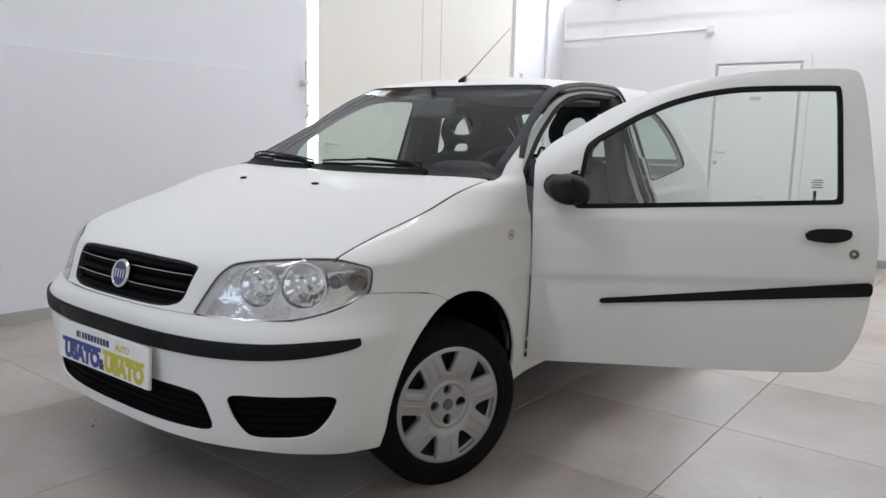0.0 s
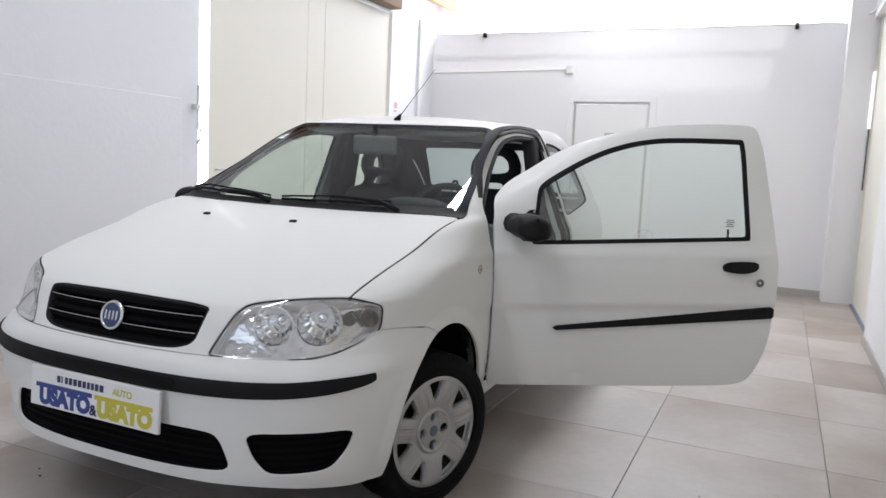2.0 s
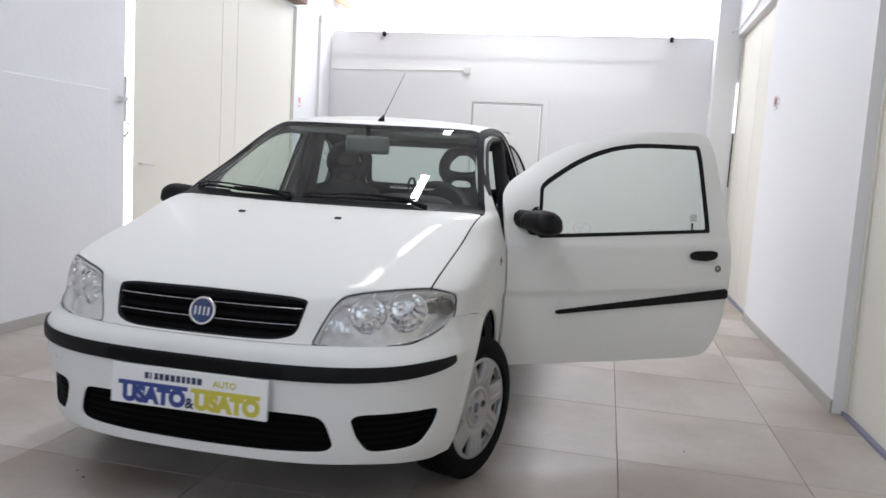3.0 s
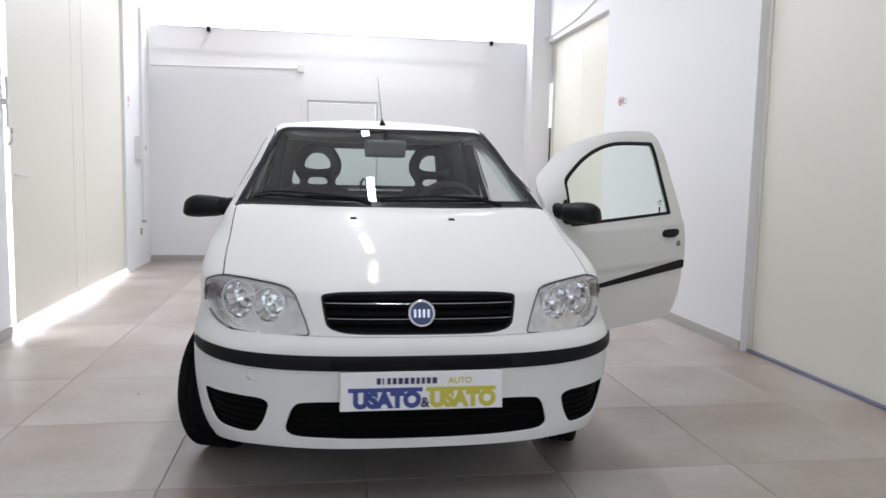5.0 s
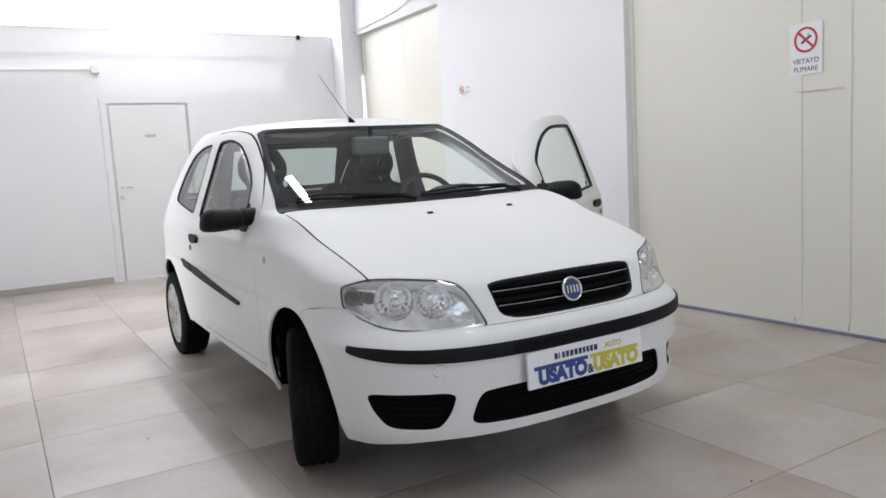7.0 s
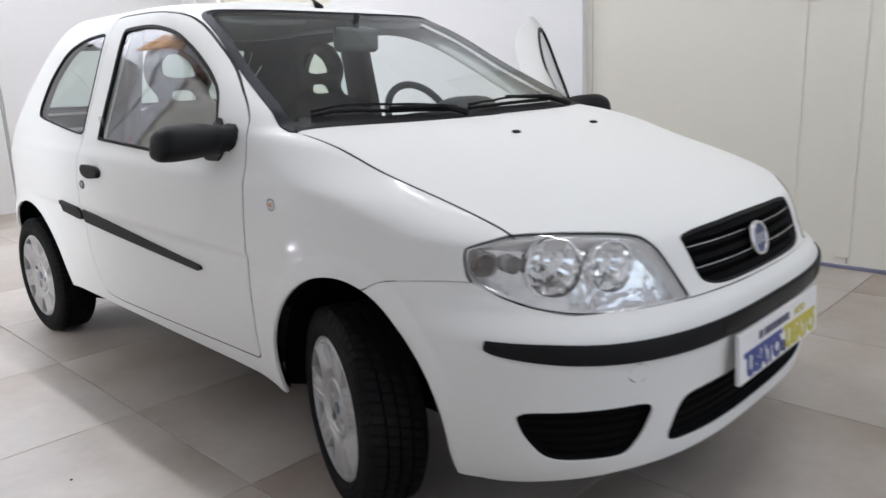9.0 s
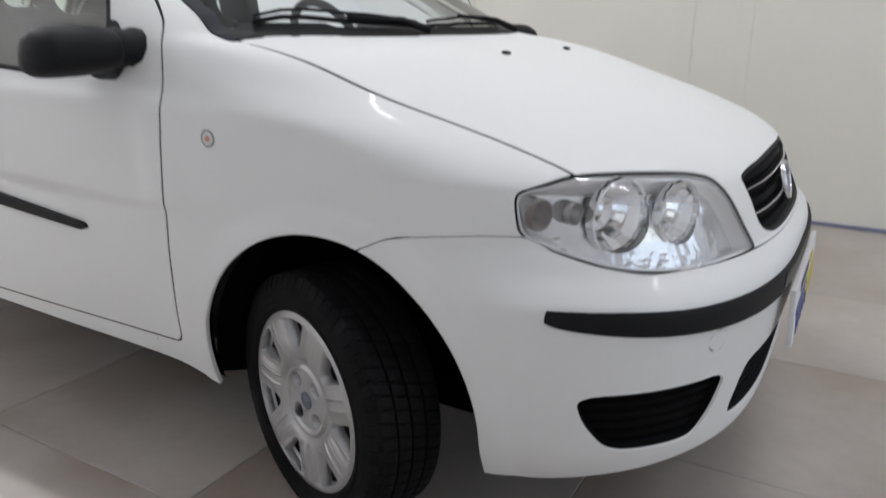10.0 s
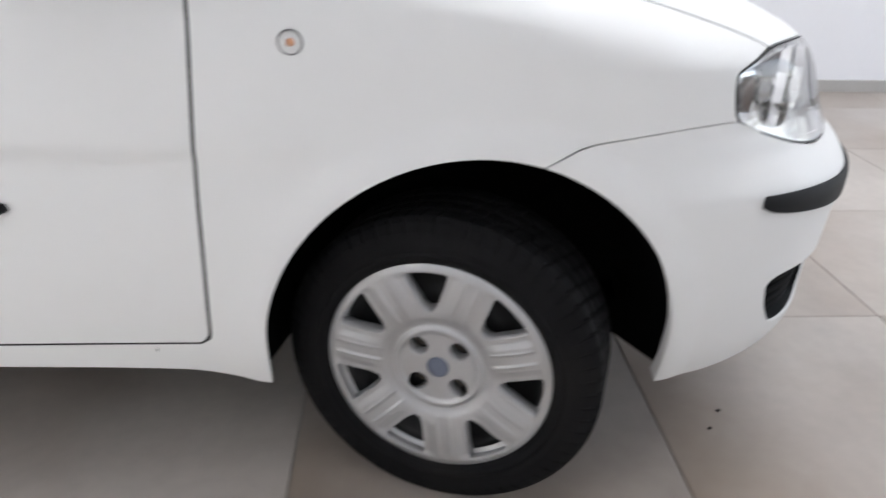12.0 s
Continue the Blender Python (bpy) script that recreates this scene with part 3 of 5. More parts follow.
no_smoking(RIGHT + 0.064, -0.05, 1.787, 0.218, 0.315, True, "white no-smoking notice with red ring and black words")
far_sign = no_smoking(RIGHT - 0.004, 3.8, 1.945, 0.12, 0.12, False, "small red no-smoking sticker on the white wall")
slab("text_line", 0.07, 0.16, 0.012, 0.024, 0.001, 0.003, GREYLINE, far_sign)
slab("text_line", 0.07, 0.15, -0.03, -0.018, 0.001, 0.003, GREYLINE, far_sign)
red = thing("fire_sign", "small pale red and white notice on the pier", "sign")
red.location = (LEFT, 5.62, 1.92)
slab("board", 0, 0.004, -0.04, 0.04, -0.07, 0.07, SIGN_WHITE, red)
slab("red_field", 0.004, 0.0055, -0.034, 0.034, -0.01, 0.06, PALE_RED, red)
slab("text_block", 0.004, 0.0055, -0.03, 0.03, -0.055, -0.03, PALE_RED, red)


# lamps: battens under the ceiling, one panel over the opening at the back
def led_batten(x, y, length, power):
    b = thing("led_batten", "slim white ceiling lamp with lit diffuser, out of view", "ceiling lamp", group="ceiling lamps")
    b.location = (x, y, TOP)
    slab("housing", -0.06, 0.06, -length / 2, length / 2, -0.09, 0, PIPE, b, bevel=0.006)
    slab("diffuser", -0.05, 0.05, -length / 2 + 0.01, length / 2 - 0.01, -0.1, -0.091, LED, b)
    lamp = new("batten_light", bpy.data.lights.new("batten_light", "AREA"))
    lamp.data.shape, lamp.data.size, lamp.data.size_y, lamp.data.energy, lamp.data.color = "RECTANGLE", 0.1, length - 0.02, power, (0.965, 0.972, 1.0)
    lamp.matrix_world = pose(x, y, TOP - 0.105)


# The two over the car follow reflections; the other three are added fill.
for x, y, power in ((0.0, 3.2, 25), (0.0, 1.15, 22), (0.0, -1.3, 20), (0.0, -3.6, 16), (0.0, 5.3, 23)):
    led_batten(x, y, 1.3, power)
panel = thing("panel_lamp", "lit white led panel hung below the ceiling", "lamp")
panel.matrix_world = pose(1.687, 5.765, 3.365, -50, 0, -25)
slab("frame", -0.285, 0.285, -0.34, 0.34, 0, 0.03, PIPE, panel, bevel=0.004)
slab("diffuser", -0.275, 0.275, -0.33, 0.33, -0.008, -0.001, LED, panel)
part("arm", rod(bmesh.new(), (0, 0, 0.03), tuple(panel.matrix_world.inverted() @ Vector((1.77, 5.9, TOP))), 0.012), PIPE, panel)
lamp = new("panel_light", bpy.data.lights.new("panel_light", "AREA"))
lamp.data.shape, lamp.data.size, lamp.data.energy, lamp.data.color = "SQUARE", 0.54, 1.2, (0.97, 0.985, 1.0)
lamp.matrix_world = pose(1.687, 5.765, 3.365, -50, 0, -25) @ pose(0, 0, -0.02)

# daylight: an added lamp as sky over the far space, the slit and the gap under the left sliding door
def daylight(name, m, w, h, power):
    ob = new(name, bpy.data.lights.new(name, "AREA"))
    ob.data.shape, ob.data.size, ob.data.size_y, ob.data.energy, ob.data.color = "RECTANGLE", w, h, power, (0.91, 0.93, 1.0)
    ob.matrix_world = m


daylight("far_space_fill", pose(0, 8.25, 5.5), 4.6, 2.6, 440)
# Added fill lamp in the unseen front glazing.
daylight("front_fill_light", look((0.05, FRONT - 0.15, 1.65), (0.05, 0, 1.55)), 4.1, 2.9, 40)
daylight("slit_light", look((LEFT - 0.22, 2.345, 1.5), (0, 2.345, 1.5)), 0.14, 2.8, 25)
daylight("gap_light", look((LEFT - 0.2, 3.95, 0.07), (LEFT + 0.3, 3.95, 0.02)), 2.9, 0.03, 45)
OUTSIDE = lamp_mat("bright daylight outside", (0.9, 0.95, 1.0), 2.5)
tagged(slab("backdrop", LEFT - 1.3, LEFT - 1.25, 0.5, 6.5, -0.1, 4.0, OUTSIDE), "bright daylight outside the left opening", "backdrop", kind="structure")


def curve(knots, t):
    """Smooth monotone-ish curve through (t, value) knots (cubic Hermite, Catmull tangents)."""
    kx = np.array([k[0] for k in knots], float)
    ky = np.array([k[1] for k in knots], float)
    t = np.clip(np.asarray(t, float), kx[0], kx[-1])
    d = np.diff(ky) / np.diff(kx)
    m = np.empty_like(ky)
    m[0], m[-1] = d[0], d[-1]
    m[1:-1] = np.where(d[:-1] * d[1:] > 0, 2 * d[:-1] * d[1:] / (d[:-1] + d[1:] + 1e-12), 0)
    i = np.clip(np.searchsorted(kx, t, side="right") - 1, 0, len(kx) - 2)
    h = kx[i + 1] - kx[i]
    s = (t - kx[i]) / h
    return ((1 + 2 * s) * (1 - s) ** 2 * ky[i] + s * (1 - s) ** 2 * h * m[i]
            + s * s * (3 - 2 * s) * ky[i + 1] + s * s * (s - 1) * h * m[i + 1])


# Body shell: plan outlines stacked by height.
HALF_WIDTH = [(0.18, 0.765), (0.3, 0.805), (0.45, 0.828), (0.6, 0.836), (0.8, 0.836), (0.88, 0.830), (0.93, 0.815),
              (1.04, 0.778), (1.2, 0.718), (1.38, 0.648), (1.445, 0.612), (1.475, 0.588), (1.52, 0.548)]
NOSE = [(0.18, -0.79), (0.24, -0.835), (0.3, -0.847), (0.42, -0.861), (0.52, -0.870), (0.57, -0.875), (0.62, -0.869), (0.655, -0.846),
        (0.7, -0.827), (0.75, -0.807), (0.79, -0.782), (0.82, -0.74), (0.85, -0.68), (0.9, -0.56), (0.95, -0.405), (1.0, -0.21), (1.03, -0.04),
        (1.044, 0.075), (1.056, 0.138), (1.1, 0.225), (1.2, 0.42), (1.445, 0.885), (1.475, 1.04)]
NOSE_END = [(0.18, -0.2), (0.8, -0.2), (0.834, -0.1), (0.935, 0.25), (1.04, 0.52), (1.1, 0.68), (1.2, 0.88), (1.445, 1.345), (1.475, 1.43)]
NOSE_POWER = [(0.18, 2.7), (0.3, 3.0), (0.58, 3.0), (0.66, 2.6), (0.8, 2.6), (0.834, 2.75), (0.935, 2.55), (1.04, 3.5), (1.1, 4.3), (1.2, 4.2), (1.445, 4.0)]
TAIL = [(0.18, 2.84), (0.3, 2.9), (0.45, 2.945), (0.6, 2.945), (0.66, 2.91), (0.8, 2.885), (0.95, 2.86), (1.04, 2.82), (1.2, 2.71), (1.445, 2.42), (1.475, 2.33)]
ARCHES = [(-0.05, 0.32, 0.354), (2.335, 0.3, 0.372)]
ROOF_Z, ROOF_TOP = 1.475, 0.028


def shell_point(u, z):
    """Point of the shell, x >= 0: u runs 0 to 1 from the nose to the flank, 1 to 2 along the flank, 2 to 3 round to the tail."""
    w, nose, end, power = curve(HALF_WIDTH, z), curve(NOSE, z), curve(NOSE_END, z), curve(NOSE_POWER, z)
    tail = curve(TAIL, z)
    back = tail - 0.55
    a = np.clip(u, 0, 1) * np.pi / 2
    b = np.clip(3 - u, 0, 1) * np.pi / 2
    k = np.clip(u - 1, 0, 1)
    x = np.where(u < 1, np.sin(a) ** (2 / power), np.where(u > 2, np.sin(b) ** (2 / 3.2), 1.0)) * w
    y = np.where(u < 1, end + (nose - end) * np.cos(a) ** (2 / power),
                 np.where(u > 2, back + (tail - back) * np.cos(b) ** (2 / 3.2), end + (back - end) * k))
    bow = y + np.clip((0.7 - z) / 0.1, 0, 1) * (np.maximum(y, 0.2) - y)
    x = x * (1 - 0.012 * ((bow - 1.1) / 0.9) ** 2 * np.clip((1.1 - z) / 0.3, 0.25, 1))
    # arch flanges, shoulder and lower crease
    flank = np.clip((u - 0.55) / 0.2, 0, 1) * np.clip((2.5 - u) / 0.2, 0, 1)
    for cy, cz, r in ARCHES:
        d = np.hypot(y - cy, np.maximum(z - cz, 0)) - r
        x = x + flank * 0.009 * np.clip(1 - np.abs(d - 0.01) / 0.045, 0, 1) ** 0.7
    door = np.clip((y - 0.1) / 0.5, 0, 1) * np.clip((2.5 - y) / 0.5, 0, 1)
    x = x + flank * door * (0.005 * np.exp(-((z - 0.905 - 0.02 * (y - 0.4)) / 0.025) ** 2) + 0.006 * np.tanh((z - 0.668 - 0.02 * y) / 0.009))
    return np.stack([x, y, z], -1)


def shell_grid():
    """Vertices as an array (rows, columns, 3), from the sill up over the roof to its spine."""
    u = np.concatenate([np.linspace(0, 1, 120), np.linspace(1, 2, 101)[1:], np.linspace(2, 3, 42)[1:]])
    zs = np.concatenate([np.linspace(0.18, 0.78, 61), np.linspace(0.785, 1.06, 70), np.linspace(1.066, ROOF_Z, 40)])
    uu, zz = np.meshgrid(u, zs)
    body = shell_point(uu, zz)
    rim = body[-1]
    rows = []
    for s in np.linspace(0, 1, 26)[1:]:
        spine = np.stack([0 * rim[:, 0], np.clip(rim[:, 1], 1.15, 2.15), 0 * rim[:, 2]], -1)
        p = rim * (1 - s) + spine * s
        p[:, 2] = ROOF_Z + ROOF_TOP * (1 - (1 - s) ** 2.2)
        rows.append(p)
    return np.concatenate([body, np.array(rows)], 0)


# ---------------------------------------------------------------- the car
# Nose towards -y, driver's side x > 0, wheels on the floor.
FRONT_AXLE, REAR_AXLE, WHEEL_R = -0.052, 2.39, 0.287
car = thing("car", "white three-door hatchback with its driver's door open, standing on the tiles", "car")


def along_front(v):
    """Distance along the corner of the nose, measured from the inner end of the headlight."""
    return (np.abs(v[:, 0]) - 0.381) * 0.73 + (v[:, 1] + 0.81) * 0.68


grid = shell_grid()
du, dv = np.gradient(grid, axis=1), np.gradient(grid, axis=0)
nrm = np.cross(du, dv)
nrm /= np.linalg.norm(nrm, axis=-1, keepdims=True) + 1e-12
nrm[:, 0, 0] = nrm[:, -1, 0] = 0
nrm[-1] = (0, 0, 1)
rows, cols = grid.shape[:2]
quads = [(i * cols + j, i * cols + j + 1, (i + 1) * cols + j + 1, (i + 1) * cols + j) for i in range(rows - 1) for j in range(cols - 1)]
shell = Sheet(grid.reshape(-1, 3), nrm.reshape(-1, 3), quads)

# Outlines.
SEAM = [(-0.4, 0.652), (0.0, 0.653), (0.28, 0.652), (0.37, 0.666), (0.455, 0.692), (0.523, 0.72), (0.72, 0.692), (0.79, 0.652)]
SILL = [(-0.95, 0.261), (-0.79, 0.262), (-0.65, 0.244), (-0.48, 0.218), (-0.42, 0.217), (0.28, 0.234), (0.45, 0.272), (0.75, 0.284), (1.5, 0.305), (1.95, 0.31), (2.7, 0.3), (2.95, 0.3)]
HOOD_EDGE = [(-0.9, 0.67), (-0.53, 0.695), (-0.36, 0.706), (-0.13, 0.715), (0.22, 0.729)]
HEADLIGHT = soft([(-0.002, 0.655), (0.014, 0.652), (0.14, 0.651), (0.277, 0.651), (0.37, 0.665), (0.455, 0.691), (0.523, 0.717), (0.531, 0.795), (0.5, 0.808),
                  (0.42, 0.828), (0.3, 0.826), (0.18, 0.816), (0.111, 0.803), (0.072, 0.772), (0.033, 0.714), (0.004, 0.667)], 2)
GRILLE = soft([(-0.345, 0.795), (0, 0.801), (0.345, 0.795), (0.34, 0.755), (0.32, 0.66), (0, 0.659), (-0.32, 0.66), (-0.34, 0.755)], 3)
INTAKE = soft([(-0.41, 0.434), (0, 0.434), (0.41, 0.434), (0.442, 0.405), (0.47, 0.306), (0.3, 0.298), (0, 0.294), (-0.3, 0.298), (-0.47, 0.306), (-0.442, 0.405)], 2)
FOG = soft([(0.098, 0.437), (0.26, 0.438), (0.436, 0.433), (0.415, 0.37), (0.37, 0.316), (0.33, 0.303), (0.19, 0.302), (0.162, 0.312), (0.125, 0.36)], 2)
DOOR = soft([(0.3975, 0.345), (0.388, 0.5), (0.383, 0.65), (0.366, 0.88), (0.37, 0.95), (0.393, 1.03), (0.415, 1.095), (0.62, 1.24), (0.85, 1.372), (1.0, 1.43), (1.2, 1.456), (1.53, 1.46),
             (1.56, 1.44), (1.575, 1.2), (1.59, 1.0), (1.615, 0.9), (1.63, 0.72), (1.62, 0.5), (1.57, 0.37), (1.52, 0.338), (1.0, 0.336), (0.42, 0.333), (0.399, 0.333)], 2)
WINDOW = soft([(1.42, 0.985), (1.445, 0.987), (1.447, 1.01), (1.437, 1.37), (1.434, 1.395), (1.415, 1.408), (1.2, 1.41), (0.99, 1.374), (0.82, 1.298), (0.69, 1.224), (0.6, 1.16), (0.57, 1.08), (0.535, 0.938)], 2)
QUARTER = soft([(1.6, 1.375), (1.598, 1.06), (1.595, 1.012), (1.63, 0.999), (2.12, 1.06), (2.155, 1.075), (2.16, 1.12), (2.11, 1.235), (1.97, 1.35), (1.8, 1.392), (1.63, 1.402), (1.603, 1.395)], 2)
REAR_GLASS = soft([(-0.5, 1.405), (0.5, 1.405), (0.545, 1.38), (0.61, 1.11), (0.6, 1.075), (0.55, 1.06), (-0.55, 1.06), (-0.6, 1.075), (-0.61, 1.11), (-0.545, 1.38)], 2)


def seam_f(v):
    return np.maximum(v[:, 2] - curve(SEAM, along_front(v)), v[:, 1] + 0.06)


def sill_f(v):
    return curve(SILL, v[:, 1]) - v[:, 2]


def arch_f(k):
    cy, cz, r = ARCHES[k]

    def f(v):
        round_ = np.hypot(v[:, 1] - cy, v[:, 2] - cz) - r
        down = np.maximum(np.abs(v[:, 1] - cy) - r, v[:, 2] - cz)
        return np.maximum(np.minimum(round_, down), 0.45 - v[:, 0])
    return f


def front_only(d, v):
    return np.maximum(d, v[:, 1] + 0.3)


def headlight_f(v):
    return front_only(inside(along_front(v), v[:, 2], HEADLIGHT), v)


def grille_f(v):
    return front_only(inside(v[:, 0], v[:, 2], GRILLE), v)


def intake_f(v):
    return front_only(inside(v[:, 0], v[:, 2], INTAKE), v)


def fog_f(v):
    return front_only(inside(along_front(v), v[:, 2], FOG), v)


def cowl(x):
    return 0.088 + 0.135 * (np.abs(x) / 0.72) ** 3


def pillar_x(z):
    return 0.722 - (z - 1.04) * 0.405


def hood_f(v):
    return np.maximum(np.maximum(v[:, 0] - curve(HOOD_EDGE, v[:, 1]), v[:, 1] - cowl(v[:, 0])), v[:, 2] - 1.07)


def rounded(a, b, r):
    """The larger of two distances, with a corner of radius r."""
    return np.where((a > -r) & (b > -r), np.hypot(np.maximum(a + r, 0), np.maximum(b + r, 0)) - r, np.maximum(a, b))


def shield_f(v):
    top = (v[:, 2] - 1.438) * 1.9
    return np.maximum(np.maximum(rounded(v[:, 0] - pillar_x(v[:, 2]), top, 0.05), cowl(v[:, 0]) - v[:, 1]), np.maximum(1.02 - v[:, 2], v[:, 1] - 1.25))


def gasket_f(v):
    top = (v[:, 2] - 1.438) * 1.9 - 0.003
    return np.maximum(np.maximum(rounded(v[:, 0] - pillar_x(v[:, 2]) - 0.016, top, 0.06), cowl(v[:, 0]) - 0.01 - v[:, 1]), np.maximum(1.02 - v[:, 2], v[:, 1] - 1.25))


def flank_f(outline):
    def f(v):
        return np.maximum(inside(v[:, 1], v[:, 2], outline), 0.42 - v[:, 0])
    return f


def rear_glass_f(v):
    return np.maximum(inside(v[:, 0], v[:, 2], REAR_GLASS), 2.3 - v[:, 1])


# Cut the shell into its panels (half with x >= 0).
rest = clip(shell, sill_f(shell.v))
for k in (0, 1):
    rest = split(rest, arch_f(k), 0)[1]
bumper, rest = split(rest, seam_f)
lens_h, rest = split(rest, headlight_f, 0.0012)
hood, rest = split(rest, hood_f, 0.003)
shield, rest = split(rest, shield_f, 0.0)
gasket, rest = split(rest, gasket_f, 0.0005)
door_h, rest = split(rest, flank_f(DOOR), 0.0028)
roof, rest = split(rest, lambda v: np.where(v[:, 1] < 1.25, 1.4385, 1.4448) - v[:, 2], 0.0)
fender, rest = split(rest, lambda v: np.maximum(v[:, 1] - 0.4, v[:, 2] - 1.12), 0.0)
quarter_glass, rest = split(rest, flank_f(QUARTER), 0.0)
rear_glass, rest = split(rest, rear_glass_f, 0.0)
tailgate, side = split(rest, lambda v: np.maximum(2.42 + np.abs(v[:, 0]) * 0.0 + (v[:, 2] < 0.6) * 9 - v[:, 1], np.abs(v[:, 0]) - 0.62), 0.002)
grille_h, hood = split(hood, grille_f, 0.0)
intake_h, bumper = split(bumper, intake_f, 0.0)
fog_h, bumper = split(bumper, fog_f, 0.0)
window_h, door_skin = split(door_h, flank_f(WINDOW), 0.0)

# hood shading: one even curve, flatter towards the edges, fitted to the camera's view
edge_t = np.clip((hood.v[:, 0] - 0.5) / 0.2, 0, 1)
flatter = hood.n * np.stack([1 - 0.55 * edge_t ** 2 * (3 - 2 * edge_t), 0 * edge_t + 1, 0 * edge_t + 1], -1)
slope_x, slope_y = flatter[:, 0] / flatter[:, 2].clip(0.1), flatter[:, 1] / flatter[:, 2].clip(0.1)
hx, hy = hood.v[:, 0], hood.v[:, 1] + 0.25
plain = hood.v[:, 1] > -0.64
across = np.stack([hx, hx * hy, hx * hy ** 2, hx ** 3, hx ** 3 * hy, hx ** 5], -1)
along = np.stack([hx ** 0, hy, hy ** 2, hy ** 3, hx ** 2, hx ** 2 * hy, hx ** 4], -1)
even_x = across @ np.linalg.lstsq(across[plain], slope_x[plain], rcond=None)[0]
even_y = along @ np.linalg.lstsq(along[plain], slope_y[plain], rcond=None)[0]
blend = np.clip((hood.v[:, 1] + 0.7) / 0.1, 0, 1)
even = np.stack([slope_x + (even_x - slope_x) * blend, slope_y + (even_y - slope_y) * blend, 1 + 0 * blend], -1)
even = np.where((flatter[:, 2] > 0.3)[:, None], even / np.linalg.norm(even, axis=1, keepdims=True), flatter / np.linalg.norm(flatter, axis=1, keepdims=True))
hood = Sheet(hood.v, even, hood.f)
front_bumper = skin("front_bumper", both(bumper), PAINT, car, 0.028, "white painted front bumper")
hood_ob = skin("hood", both(hood), PAINT, car, 0.015)
skin("roof", both(roof), PAINT, car, 0.02)
for sgn in (1, -1):
    flip = (lambda s: s) if sgn > 0 else mirrored
    fen = skin("fender", flip(fender), PAINT, car, 0.012)
    skin("body_side", flip(side), PAINT, car, 0.012, "white body side with roof pillars and sill")
    skin("windscreen_gasket", flip(moved(gasket, 0.004)), NAVY, car, 0.014, "black rubber windscreen gasket")
    g_in = clip(quarter_glass, flank_f(QUARTER)(quarter_glass.v), 0.006)
    g_out = clip(quarter_glass, -flank_f(QUARTER)(quarter_glass.v) - 0.006)
    q = skin("quarter_window", flip(moved(g_in, -0.004)), GLASS, car, 0)
    q.visible_shadow = False
    skin("seal", flip(moved(g_out, 0.002)), RUBBER, q, 0.012)
    # flank repeater lamp on the fender
    bm = bmesh.new()
    revolve(bm, [(0.012, 0.0001), (0.0115, 0.006), (0.009, 0.012), (0.005, 0.0155)], 24)
    rep = part("side_repeater", bm, LENS, fen, "small round clear side repeater", True)
    rep.matrix_local = pose(sgn * 0.822, 0.229, 0.845, 0, 0, 0 if sgn > 0 else 180)
    bm = bmesh.new()
    revolve(bm, [(0.0, 0.0001), (0.002, 0.017), (0.006, 0.0185), (0.006, 0.016), (0.003, 0.0155), (0.0035, 0.0001)], 24)
    bez = part("repeater_bezel", bm, RING, fen, smooth=True)
    bez.matrix_local = pose(sgn * 0.8225, 0.229, 0.845, 0, 0, 0 if sgn > 0 else 180)
    bm = bmesh.new()
    bmesh.ops.create_uvsphere(bm, u_segments=12, v_segments=8, radius=0.006)
    bul = part("repeater_bulb", bm, AMBER, fen, smooth=True)
    bul.matrix_local = pose(sgn * 0.828, 0.229, 0.845)
glass_s = clip(shield, shield_f(shield.v), 0.004)
level = 0.518 - 0.17 * (glass_s.v[:, 2] - 1.2)
plan = np.stack([0.468 * glass_s.v[:, 0], -np.ones(len(glass_s.v))], -1)
plan /= np.linalg.norm(plan, axis=1, keepdims=True)
glass_s = Sheet(glass_s.v, np.stack([plan[:, 0] * level, plan[:, 1] * level, np.sqrt(1 - level ** 2)], -1), glass_s.f)
ws = skin("windscreen", both(glass_s), SHIELD, car, 0, "green tinted windscreen")
ws.visible_shadow = False
# black printed band round the windscreen
band = moved(clip(shield, -np.maximum(shield_f(shield.v), (shield.v[:, 2] - 1.438) * 4.5) - 0.009), 0.0008)
skin("screen_border", both(band), NAVY, ws, 0)
rg = skin("rear_window", both(clip(rear_glass, rear_glass_f(rear_glass.v), 0.004)), GLASS, car, 0)
rg.visible_shadow = False
skin("rear_seal", both(moved(clip(rear_glass, -rear_glass_f(rear_glass.v) - 0.03), 0.001)), RUBBER, rg, 0)
skin("tailgate", both(tailgate), PAINT, car, 0.02)

# black sheet as shade behind the shut lines, open at the wheels and at the driver's door
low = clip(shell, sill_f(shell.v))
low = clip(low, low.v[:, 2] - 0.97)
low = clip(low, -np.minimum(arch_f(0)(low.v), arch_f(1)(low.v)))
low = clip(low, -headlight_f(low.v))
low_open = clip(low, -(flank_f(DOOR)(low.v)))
skin("gap_shade_sheet", moved(low_open, -0.024), VOID, car, 0)
skin("gap_shade_sheet", mirrored(moved(low, -0.024)), VOID, car, 0)
slab("underbody", -0.42, 0.42, -0.6, 2.75, 0.18, 0.28, VOID, car, bevel=0.03)
slab("undertray", -0.5, 0.5, -0.6, -0.41, 0.225, 0.3, VOID, car, bevel=0.02)
slab("underbody", -0.6, 0.6, 0.62, 1.9, 0.22, 0.3, VOID, car, bevel=0.02)

# black strips put in as shade in the shut lines of the closed door and of the hood
def shade_band(f, half):
    wide = clip(shell, f(shell.v) - half)
    return moved(clip(wide, -f(wide.v) - half), -0.0016)


